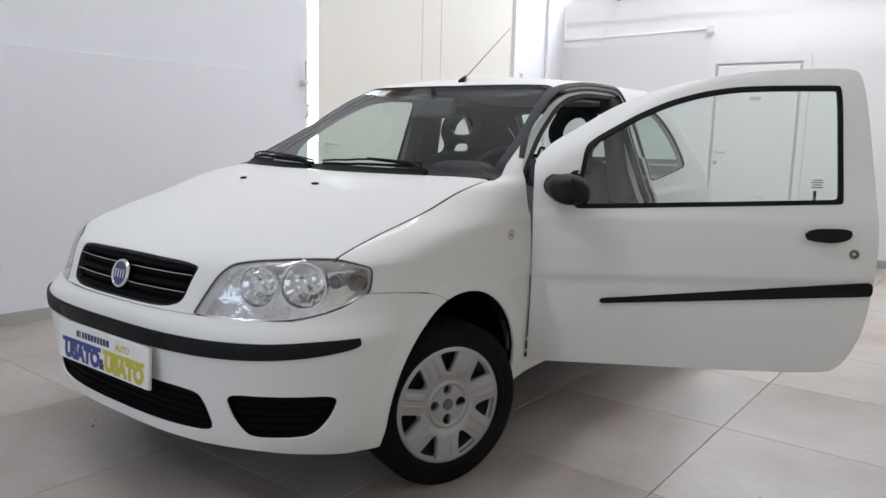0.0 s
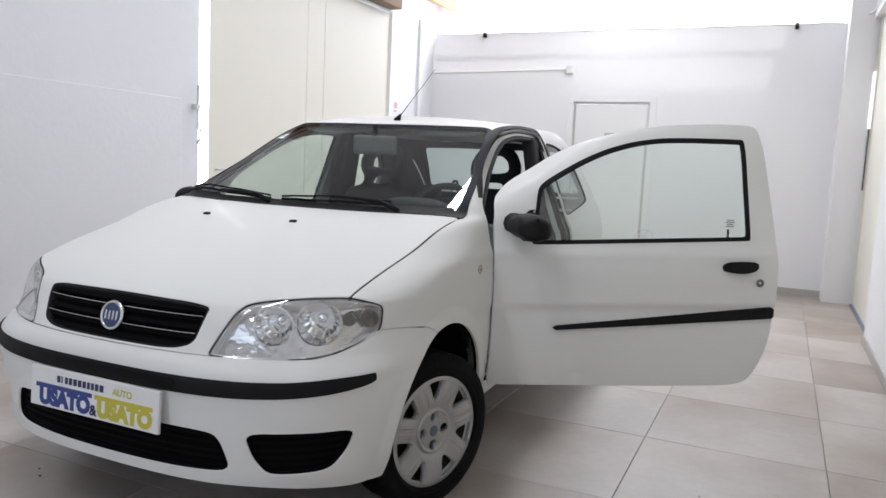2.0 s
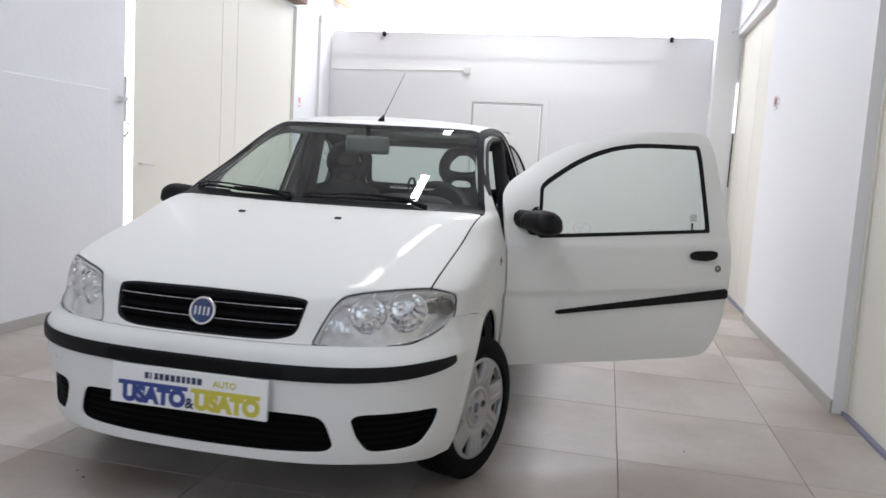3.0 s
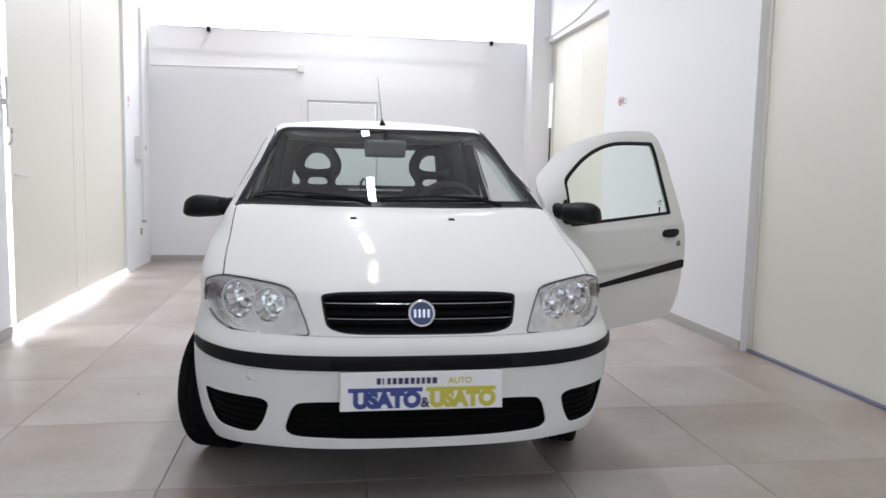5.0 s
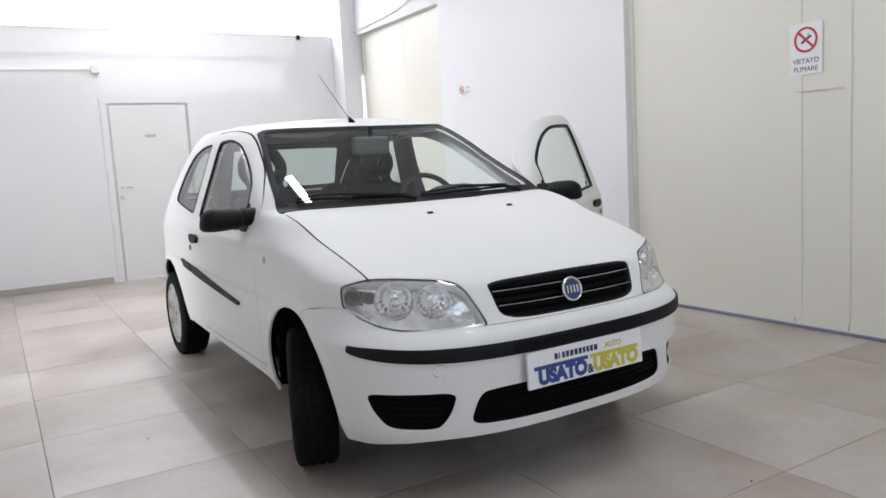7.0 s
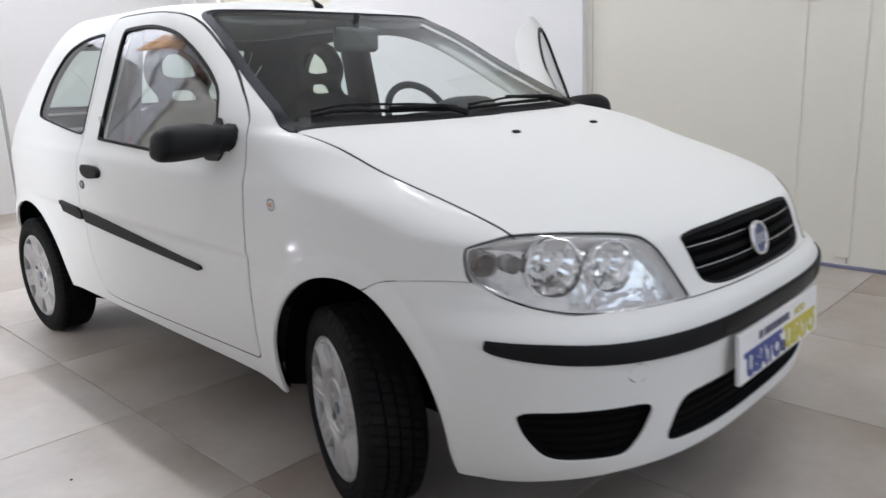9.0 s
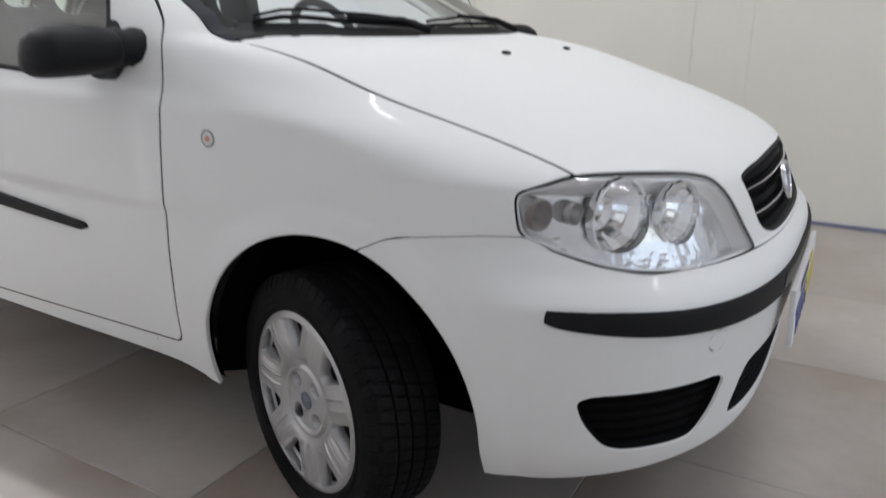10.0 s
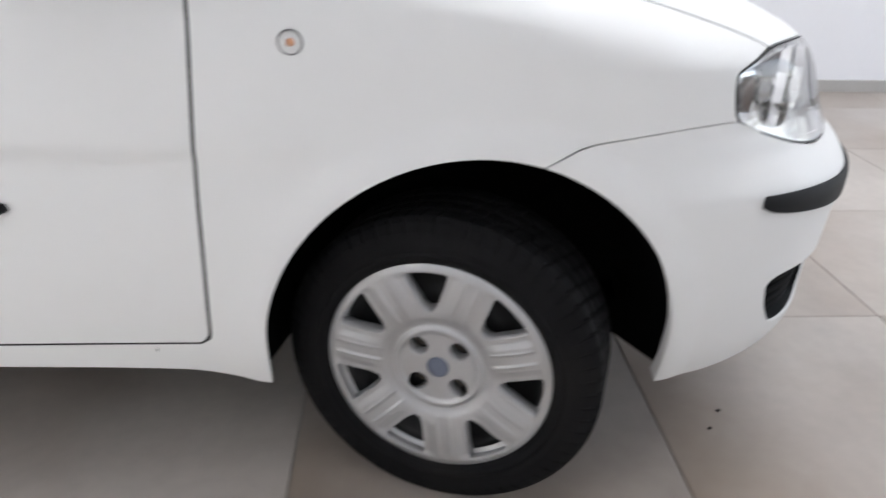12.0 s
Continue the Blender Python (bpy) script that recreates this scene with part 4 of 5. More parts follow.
skin("door_gap_shade", mirrored(shade_band(flank_f(DOOR), 0.0045)), RUBBER, car, 0)
hood_gap = shade_band(lambda v: np.where(v[:, 2] > 0.78, v[:, 0] - curve(HOOD_EDGE, v[:, 1]), 1.0), 0.005)
hood_gap = clip(hood_gap, np.maximum(-0.54 - hood_gap.v[:, 1], hood_gap.v[:, 1] - 0.19))
hood_gap = clip(hood_gap, hood_gap.v[:, 2] - 1.06)
for sgn in (1, -1):
    skin("hood_gap_shade", hood_gap if sgn > 0 else mirrored(hood_gap), RUBBER, car, 0)

# white door frame inside the opening, with black rubber seal
ring = clip(door_h, -flank_f(DOOR)(door_h.v) - 0.024)
ring2 = clip(clip(door_h, flank_f(DOOR)(door_h.v), 0.02), -flank_f(DOOR)(clip(door_h, flank_f(DOOR)(door_h.v), 0.02).v) - 0.038)
rim = clip(shell, flank_f(DOOR)(shell.v) - 0.015)
rim = clip(clip(rim, -flank_f(DOOR)(rim.v)), 1.12 - clip(rim, -flank_f(DOOR)(rim.v)).v[:, 2])
skin("weatherstrip", moved(rim, 0.003), RUBBER, car, 0.006, "black rubber weatherstrip over the doorway")
skin("door_frame", moved(ring, -0.03), JAMB, car, 0.06, "white door frame of the open doorway")
skin("door_seal", moved(ring2, -0.026), RUBBER, car, 0.03)

# bumper strip, intakes, slats
STRIP_HI = [(-0.4, 0.594), (0.0, 0.594), (0.2, 0.595), (0.4, 0.6), (0.5, 0.6)]
STRIP_LO = [(-0.4, 0.544), (0.0, 0.545), (0.16, 0.548), (0.3, 0.554), (0.41, 0.563), (0.475, 0.572), (0.5, 0.582)]


def strip_f(v):
    h = along_front(v)
    return np.maximum(np.maximum(curve(STRIP_LO, h) - v[:, 2], v[:, 2] - curve(STRIP_HI, h)), h - 0.494)


skin("rubbing_strip", both(moved(clip(bumper, strip_f(bumper.v)), 0.007)), BLACK, front_bumper, 0.008, "black plastic rubbing strip")
insert = clip(bumper, np.maximum(np.abs(bumper.v[:, 2] - 0.569) - 0.017, np.abs(bumper.v[:, 0]) - 0.31))
skin("strip_insert", both(moved(insert, 0.0086)), GLOSSY_BLACK, front_bumper, 0.004, "gloss black middle piece of the rubbing strip")
# Black sheets put the shade of the openings' depth into colour.
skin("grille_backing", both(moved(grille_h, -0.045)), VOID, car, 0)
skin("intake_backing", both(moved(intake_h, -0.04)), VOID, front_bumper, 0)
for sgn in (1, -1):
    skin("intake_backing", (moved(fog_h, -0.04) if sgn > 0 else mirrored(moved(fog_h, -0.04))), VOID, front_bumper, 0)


def slats(sheet, heights, half, depth, material, parent, name, out=0.0, mirror=True, slope=0.0):
    for z in heights:
        s = clip(sheet, np.abs(sheet.v[:, 2] - z - slope * np.abs(sheet.v[:, 0])) - half)
        if len(s.f):
            skin(name, both(s) if mirror else s, material, parent, depth) if out == 0 else skin(name, both(moved(s, out)) if mirror else moved(s, out), material, parent, depth)


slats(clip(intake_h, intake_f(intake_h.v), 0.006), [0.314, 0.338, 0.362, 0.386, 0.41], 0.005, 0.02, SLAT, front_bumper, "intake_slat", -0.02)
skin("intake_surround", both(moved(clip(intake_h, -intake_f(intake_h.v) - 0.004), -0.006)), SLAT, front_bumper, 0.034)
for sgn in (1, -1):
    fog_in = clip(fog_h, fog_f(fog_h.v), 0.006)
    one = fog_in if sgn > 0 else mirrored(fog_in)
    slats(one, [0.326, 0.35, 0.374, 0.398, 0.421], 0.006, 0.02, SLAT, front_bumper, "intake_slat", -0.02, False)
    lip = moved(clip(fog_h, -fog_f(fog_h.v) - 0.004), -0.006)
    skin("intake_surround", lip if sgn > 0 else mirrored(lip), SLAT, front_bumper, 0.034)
grille = skin("grille", both(moved(clip(grille_h, -grille_f(grille_h.v) - 0.007), -0.002)), BLACK, car, 0.03, "black slatted radiator grille with thin chrome lines")
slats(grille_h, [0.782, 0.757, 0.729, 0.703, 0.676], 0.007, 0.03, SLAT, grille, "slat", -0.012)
slats(clip(grille_h, grille_f(grille_h.v), 0.012), [0.762, 0.708], 0.0026, 0.006, SILVER, grille, "chrome_line", -0.003)

# towing eye cover and its shut line, small scratch on the bumper
def disc_on(centre_x, centre_z, r0, r1):
    def f(v):
        d = np.hypot(v[:, 0] - centre_x, v[:, 2] - centre_z)
        return np.maximum(np.maximum(r0 - d, d - r1), v[:, 1] + 0.3)
    return f


cover = clip(bumper, disc_on(0.568, 0.518, -1, 0.0235)(bumper.v))
skin("towing_eye_line", mirrored(moved(clip(cover, disc_on(0.568, 0.518, 0.0207, 0.0235)(cover.v)), 0.0008)), RING, front_bumper, 0, "fine line round the towing eye cover")

scratch = clip(bumper, np.maximum(np.abs(bumper.v[:, 2] - 0.4475 + 0.02 * (along_front(bumper.v) - 0.27)) - 0.0009, np.abs(along_front(bumper.v) - 0.27) - 0.024))
if len(scratch.f):
    skin("scratch", moved(scratch, 0.0006), RING, front_bumper, 0, "short dark scratch over the intake")

# round badge: chrome ring, blue field, plain silver bars
badge = part("badge", revolve(bmesh.new(), [(0.0, 0.047), (0.006, 0.0475), (0.011, 0.044), (0.0105, 0.039), (0.006, 0.038)], 48), SILVER, car, "round blue badge with chrome rim", True)
badge.matrix_local = Matrix.Translation((0, -0.815, 0.727)) @ pose(0, 0, 0, 0, 0, -90) @ pose(0, 0, 0, 0, -14, 0)
part("field", revolve(bmesh.new(), [(0.006, 0.0001), (0.0075, 0.0385)], 40), BLUE, badge)
for k in range(4):
    slab("bar", 0.0075, 0.0095, -0.027 + k * 0.0155, -0.02 + k * 0.0155, -0.014, 0.014, SILVER, badge)

# dealer's plate: the two trade words lettered, the name as plain bars
plate = part("dealer_plate", box(bmesh.new(), -0.276, 0.276, -0.006, 0.006, -0.065, 0.065, 0.003), SIGN_WHITE, front_bumper, "white dealer plate with blue and mustard print")
plate.matrix_local = pose(-0.002, -0.89, 0.479, -3)


def print_on(name, x0, x1, z0, z1, material, lift=0.0072):
    return slab(name, x0, x1, -lift, -0.0055, z0, z1, material, plate)


def plate_words(body, size, x, z, material, bold, lift):
    ob = writing("lettering", body, size, material, plate, pose(x, -lift, z, 90))
    ob.data.offset, ob.data.extrude = bold, 0.0005
    return ob


print_on("blue_band", -0.25, 0.0, -0.002, 0.012, SIGN_BLUE)
print_on("yellow_band", 0.012, 0.252, -0.002, 0.012, SIGN_YELLOW)
plate_words("USATO", 0.069, -0.12, -0.052, SIGN_BLUE, 0.005, 0.0068)
plate_words("USATO", 0.069, 0.138, -0.052, SIGN_YELLOW, 0.005, 0.0068)
plate_words("&", 0.046, 0.008, -0.054, SIGN_NAVY, 0.0012, 0.0078)
plate_words("AUTO", 0.029, 0.128, 0.024, SIGN_YELLOW, 0.0006, 0.0068)
x = -0.155
for w in (0.014, 0.005, 0.0, 0.012, 0.014, 0.015, 0.015, 0.014, 0.012, 0.012, 0.014, 0.016):
    if w:
        print_on("small_bar", x, x + w, 0.024, 0.045, SIGN_NAVY)
    x += w + 0.0055


# headlights
def headlight(sgn):
    flip = (lambda s: s) if sgn > 0 else mirrored
    lens = skin("headlight", flip(lens_h), LENS, car, 0.0, "clear headlight with round chrome reflectors")
    lens.visible_shadow = False
    rimmed = clip(lens_h, -headlight_f(lens_h.v) - 0.0026)
    skin("lamp_seal", flip(moved(rimmed, 0.0006)), RUBBER, lens, 0.006)
    back = moved(lens_h, -0.042)
    rear = moved(lens_h, -0.066)
    for bx, by, bz, br, turn in ((0.63, -0.598, 0.745, 0.066, 26), (0.52, -0.68, 0.738, 0.058, 22), (0.742, -0.489, 0.757, 0.032, 20), (0.699, -0.537, 0.757, 0.021, 18)):
        axis = np.array([math.sin(radians(turn)), -math.cos(radians(turn)), 0.0])
        rel = back.v - np.array([bx, by, bz])
        away = np.linalg.norm(rel - (rel @ axis)[:, None] * axis, axis=1)
        back = clip(back, br * 1.02 - away)
        if br > 0.05:
            rel = rear.v - np.array([bx, by, bz])
            rear = clip(rear, br * 1.1 - np.linalg.norm(rel - (rel @ axis)[:, None] * axis, axis=1))
    skin("housing_back", flip(rear), BEZEL, lens, 0)
    skin("housing", flip(back), SATIN, lens, 0)
    wall_ = clip(lens_h, -headlight_f(lens_h.v) - 0.007)
    skin("housing_rim", flip(moved(wall_, -0.007)), BEZEL, lens, 0.05)

    def bowl(x, y, z, r, depth, yaw, material, bulb, name):
        rings = 5 if bulb else 9
        pts = [(-depth * (1 - (k / rings) ** 2) - (0.006 * (k % 2) if bulb else 0), max(0.0002, r * k / rings)) for k in range(rings + 1)] + [(0.004, r * 1.02), (0.004, r * 1.1), (-0.012, r * 1.12)]
        ob = part(name, revolve(bmesh.new(), pts, 18 if bulb else 40), material, lens, smooth=not bulb)
        ob.matrix_local = pose(sgn * x, y, z, 0, 0, -90 + sgn * yaw)
        if bulb:
            bm = bmesh.new()
            revolve(bm, [(-depth * 0.5, 0.009), (-depth * 0.3, 0.0095), (-depth * 0.2, 0.007), (-depth * 0.18, 0.0001)], 16)
            b2 = part("bulb_cap", bm, SMOKE, lens, smooth=True)
            b2.matrix_local = ob.matrix_local.copy()
            # Wide peach bulb shape stands in for warm reflections in the bowl.
            bm = bmesh.new()
            revolve(bm, [(-depth * 0.72, 0.036), (-depth * 0.62, 0.032), (-depth * 0.5, 0.0085), (-depth * 0.4, 0.0085)], 16)
            b3 = part("bulb", bm, PEACH, lens, "bulb shape coloured peach for the warm reflections in the bowl", smooth=True)
            b3.matrix_local = ob.matrix_local.copy()
            bm = bmesh.new()
            revolve(bm, [(-0.004, r * 0.98), (0.008, r * 1.03), (0.012, r * 1.1), (0.008, r * 1.18), (-0.02, r * 1.22)], 40)
            b4 = part("reflector_ring", bm, PALE_RING, lens, smooth=True)
            # Grey ring stands in for dark reflections inside the chrome bowl.
            bm = bmesh.new()
            revolve(bm, [(-depth * 0.3, r * 0.86), (-depth * 0.16, r * 0.9), (-depth * 0.02, r * 0.97), (-depth * 0.1, r * 1.0)], 40)
            b5 = part("reflector_dark_ring", bm, SMOKE, lens, smooth=True)
            b5.matrix_local = ob.matrix_local.copy()
            # Dark ring puts the shade between reflector ring and housing into colour.
            b6 = part("reflector_ring_shade", revolve(bmesh.new(), [(-0.022, r * 1.18), (-0.012, r * 1.19), (-0.012, r * 1.225), (-0.03, r * 1.24)], 40), RING_SHADE, lens, smooth=True)
            b6.matrix_local = ob.matrix_local.copy()
            b4.matrix_local = ob.matrix_local.copy()
        else:
            bm = bmesh.new()
            revolve(bm, [(0.0, r * 1.0), (0.008, r * 1.05), (0.01, r * 1.18), (0.004, r * 1.32), (-0.02, r * 1.36), (-0.045, r * 1.36)], 32)
            b4 = part("bowl_ring", bm, PALE_RING, lens, smooth=True)
            b4.matrix_local = ob.matrix_local.copy()
            bm = bmesh.new()
            bmesh.ops.create_uvsphere(bm, u_segments=14, v_segments=10, radius=r * 0.42)
            b7 = part("small_bulb", bm, PEACH, lens, "bulb shape coloured peach for the warm reflections in the bowl", smooth=True)
            b7.matrix_local = ob.matrix_local @ pose(-depth * 0.75, 0, 0)
            b6 = part("bowl_gap", revolve(bmesh.new(), [(-0.01, r * 1.34), (-0.004, r * 1.36), (-0.004, r * 1.46), (-0.02, r * 1.5)], 32), SATIN, lens, smooth=True)
            b6.matrix_local = ob.matrix_local.copy()
    bowl(0.63, -0.598, 0.745, 0.066, 0.075, 26, CHROME, True, "dipped_beam_reflector")
    bowl(0.52, -0.68, 0.738, 0.058, 0.07, 22, CHROME, True, "main_beam_reflector")
    bowl(0.742, -0.489, 0.757, 0.026, 0.03, 20, UMBER, False, "indicator_bowl")
    bowl(0.699, -0.537, 0.757, 0.019, 0.02, 18, SMOKE, False, "sidelight_bowl")
    return lens


for sgn in (1, -1):
    headlight(sgn)


# doors: the open one's window frame is taller, to fit the camera's view
def open_door_sheet():
    u = np.concatenate([np.linspace(0.35, 1, 60), np.linspace(1, 2, 90)[1:]])
    uu, zz = np.meshgrid(u, np.concatenate([np.linspace(0.32, 0.9, 50), np.linspace(0.907, 1.52, 76)]))
    g = shell_point(uu, zz)
    nn = np.cross(np.gradient(g, axis=1), np.gradient(g, axis=0))
    nn /= np.linalg.norm(nn, axis=-1, keepdims=True) + 1e-12
    r, c = g.shape[:2]
    fs = [(i * c + j, i * c + j + 1, (i + 1) * c + j + 1, (i + 1) * c + j) for i in range(r - 1) for j in range(c - 1)]
    return Sheet(g.reshape(-1, 3), nn.reshape(-1, 3), fs)


DOOR_OPEN = soft([(0.4, 0.352), (0.405, 0.65), (0.4, 0.88), (0.4, 1.03), (0.402, 1.12), (0.47, 1.185), (0.59, 1.256), (0.7, 1.326), (0.838, 1.39), (1.0, 1.438), (1.19, 1.474), (1.445, 1.494), (1.59, 1.497), (1.632, 1.487),
                  (1.638, 1.424), (1.644, 1.258), (1.65, 0.984), (1.655, 0.8), (1.652, 0.62), (1.63, 0.49), (1.58, 0.38), (1.52, 0.342), (1.0, 0.337), (0.42, 0.337), (0.402, 0.337)], 2)
WINDOW_OPEN = soft([(1.51, 0.985), (1.53, 0.987), (1.532, 1.0), (1.55, 1.35), (1.551, 1.41), (1.548, 1.424), (1.535, 1.427), (1.28, 1.421), (1.156, 1.413), (1.033, 1.392), (0.911, 1.355), (0.789, 1.30), (0.633, 1.208), (0.592, 1.173),
                    (0.575, 1.08), (0.553, 0.943), (0.57, 0.939)], 2)


def car_door(sgn):
    flip = (lambda s: s) if sgn > 0 else mirrored
    DOOR, WINDOW, door_skin, window_h, door_h = OPEN if sgn > 0 else SHUT
    dr = skin("door", flip(door_skin), PAINT, car, 0.03 if sgn > 0 else 0.012, "white front door, swung open" if sgn > 0 else "white front door, closed")
    edge = 0.017 if sgn > 0 else 0.011
    pane = skin("door_window", flip(moved(clip(window_h, flank_f(WINDOW)(window_h.v), edge - 0.003), -0.006)), GLASS, dr, 0)
    pane.visible_shadow = False
    skin("window_seal", flip(moved(clip(window_h, -flank_f(WINDOW)(window_h.v) - edge), 0.002)), RUBBER, dr, 0.012)
    inner = clip(door_skin, flank_f(DOOR)(door_skin.v), 0.02)
    inner = moved(clip(inner, inner.v[:, 2] - 0.98), -0.075)
    lining = skin("door_lining", flip(Sheet(inner.v, -inner.n, [f[::-1] for f in inner.f])), DASH, dr, 0.04)
    frame_in = clip(door_skin, 0.96 - door_skin.v[:, 2])
    skin("inner_frame", flip(Sheet((frame_in.v - frame_in.n * 0.032), -frame_in.n, [f[::-1] for f in frame_in.f])), JAMB, dr, 0.006)
    # rubbing strip, tapered towards the nose
    back = 0.022 if sgn > 0 else 0.0
    last = 1.651 if sgn > 0 else 1.615

    def trim_f(v):
        t = (v[:, 1] - 0.665) / 0.96
        mid = 0.592 + 0.085 * t
        return np.maximum(np.maximum(np.abs(v[:, 2] - mid) - (0.009 + 0.017 * np.clip(t, 0, 1)), 0.66 - v[:, 1]), v[:, 1] - last)
    skin("rubbing_strip", flip(moved(clip(door_skin, trim_f(door_skin.v)), 0.011)), BLACK, dr, 0.012, "tapered black rubbing strip")
    # handle in its recess
    hand = soft([(1.375, 0.846), (1.37, 0.875), (1.395, 0.889), (1.52, 0.892), (1.535, 0.875), (1.52, 0.85), (1.46, 0.838)], 2) + np.array([back, back * 0.3])
    cup = soft([(1.37, 0.835), (1.365, 0.88), (1.4, 0.893), (1.525, 0.893), (1.54, 0.87), (1.51, 0.835), (1.44, 0.818)], 2) + np.array([back, back * 0.3])
    skin("handle_cup", flip(moved(clip(door_skin, flank_f(cup)(door_skin.v)), 0.0008)), JAMB, dr, 0)
    skin("door_handle", flip(moved(clip(door_skin, flank_f(hand)(door_skin.v)), 0.02)), BLACK, dr, 0.02, "black plastic pull handle")
    lk = part("lock", revolve(bmesh.new(), [(0.004, 0.0001), (0.004, 0.01), (0.007, 0.011), (0.007, 0.015), (0.004, 0.0175), (-0.004, 0.018)], 24), RING, dr, "round metal door lock", True)
    key = part("key_slot", rod(bmesh.new(), (0.002, 0, 0), (0.0055, 0, 0), 0.0085), SILVER, lk, smooth=True)
    lk.matrix_local = pose(sgn * 0.8395, 1.565 + back * 0.3, 0.808, 0, 0, 0 if sgn > 0 else 180)
    # small print and guide pin at the rear lower corner of the glass
    for k, wide in enumerate((0.04, 0.03, 0.042, 0.034)):
        slab("glass_mark", sgn * 0.779 - 0.001, sgn * 0.779 + 0.001, 1.442 - wide / 2, 1.442 + wide / 2, 1.043 + k * 0.009, 1.047 + k * 0.009, RING, dr)
    pin = part("lock_pin", rod(bmesh.new(), (sgn * 0.786, 1.434, 0.97), (sgn * 0.782, 1.434, 1.032), 0.005), RUBBER, dr)
    # mirror
    shape = soft([(-0.115, -0.035), (-0.105, 0.03), (-0.06, 0.058), (0.03, 0.055), (0.085, 0.045), (0.1, 0.0), (0.085, -0.045), (-0.04, -0.055), (-0.095, -0.052)], 2)
    if sgn > 0:
        shape = shape * [-1, 1]
    mir = cushion("door_mirror", lambda a, b: inside(a, b, shape if sgn < 0 else shape[::-1]), 0.3, 0.2, 0.14, 0.05, BLACK, dr, pose(sgn * 0.905, 0.515, 1.018, 0, 0, sgn * 8), step=0.008, label="black plastic door mirror", crown=0.05)
    part("mirror_arm", tube(bmesh.new(), [(sgn * 0.762, 0.475, 1.022), (sgn * 0.785, 0.48, 1.022), (sgn * 0.805, 0.486, 1.022), (sgn * 0.82, 0.49, 1.022), (sgn * 0.87, 0.505, 1.02)], lambda t: 0.043 - 0.003 * math.cos(t * 12.5)), BLACK, dr, smooth=True)
    foot = soft([(0.49, 0.952), (0.53, 1.07), (0.575, 1.09), (0.62, 0.95)], 1)
    skin("mirror_foot", flip(moved(clip(door_h, flank_f(foot)(door_h.v)), 0.006)), BLACK, dr, 0.01)
    return dr


whole = open_door_sheet()
whole = clip(whole, flank_f(DOOR_OPEN)(whole.v))
pane_o, skin_o = split(whole, flank_f(WINDOW_OPEN), 0.0)
OPEN, SHUT = (DOOR_OPEN, WINDOW_OPEN, skin_o, pane_o, whole), (DOOR, WINDOW, door_skin, window_h, door_h)
driver_door, passenger_door = car_door(1), car_door(-1)
HINGE = Matrix.Translation((0.80, 0.375, 0))
driver_door.matrix_local = HINGE @ pose(0, 0, 0, 0, 0, -58) @ HINGE.inverted()


# joint of the sill behind each front wheel
def sill_joint_f(v):
    return np.maximum(np.maximum(np.abs(v[:, 1] - 0.497 + (v[:, 2] - 0.28) * 0.15) - 0.0018, v[:, 2] - 0.333), np.abs(v[:, 1] - 0.5) - 0.1)


for sgn in (1, -1):
    t = moved(clip(side, sill_joint_f(side.v)), 0.0006)
    if len(t.f):
        skin("sill_joint", t if sgn > 0 else mirrored(t), RING, car, 0)


# rubbing strip carried on behind the doors
def rear_trim_f(v):
    return np.maximum(np.abs(v[:, 2] - 0.592 - 0.085 * (v[:, 1] - 0.665) / 0.96) - 0.026, np.maximum(1.64 - v[:, 1], v[:, 1] - 1.86))


for sgn in (1, -1):
    t = moved(clip(side, rear_trim_f(side.v)), 0.011)
    skin("rear_rubbing_strip", t if sgn > 0 else mirrored(t), BLACK, car, 0.012, "black rubbing strip")


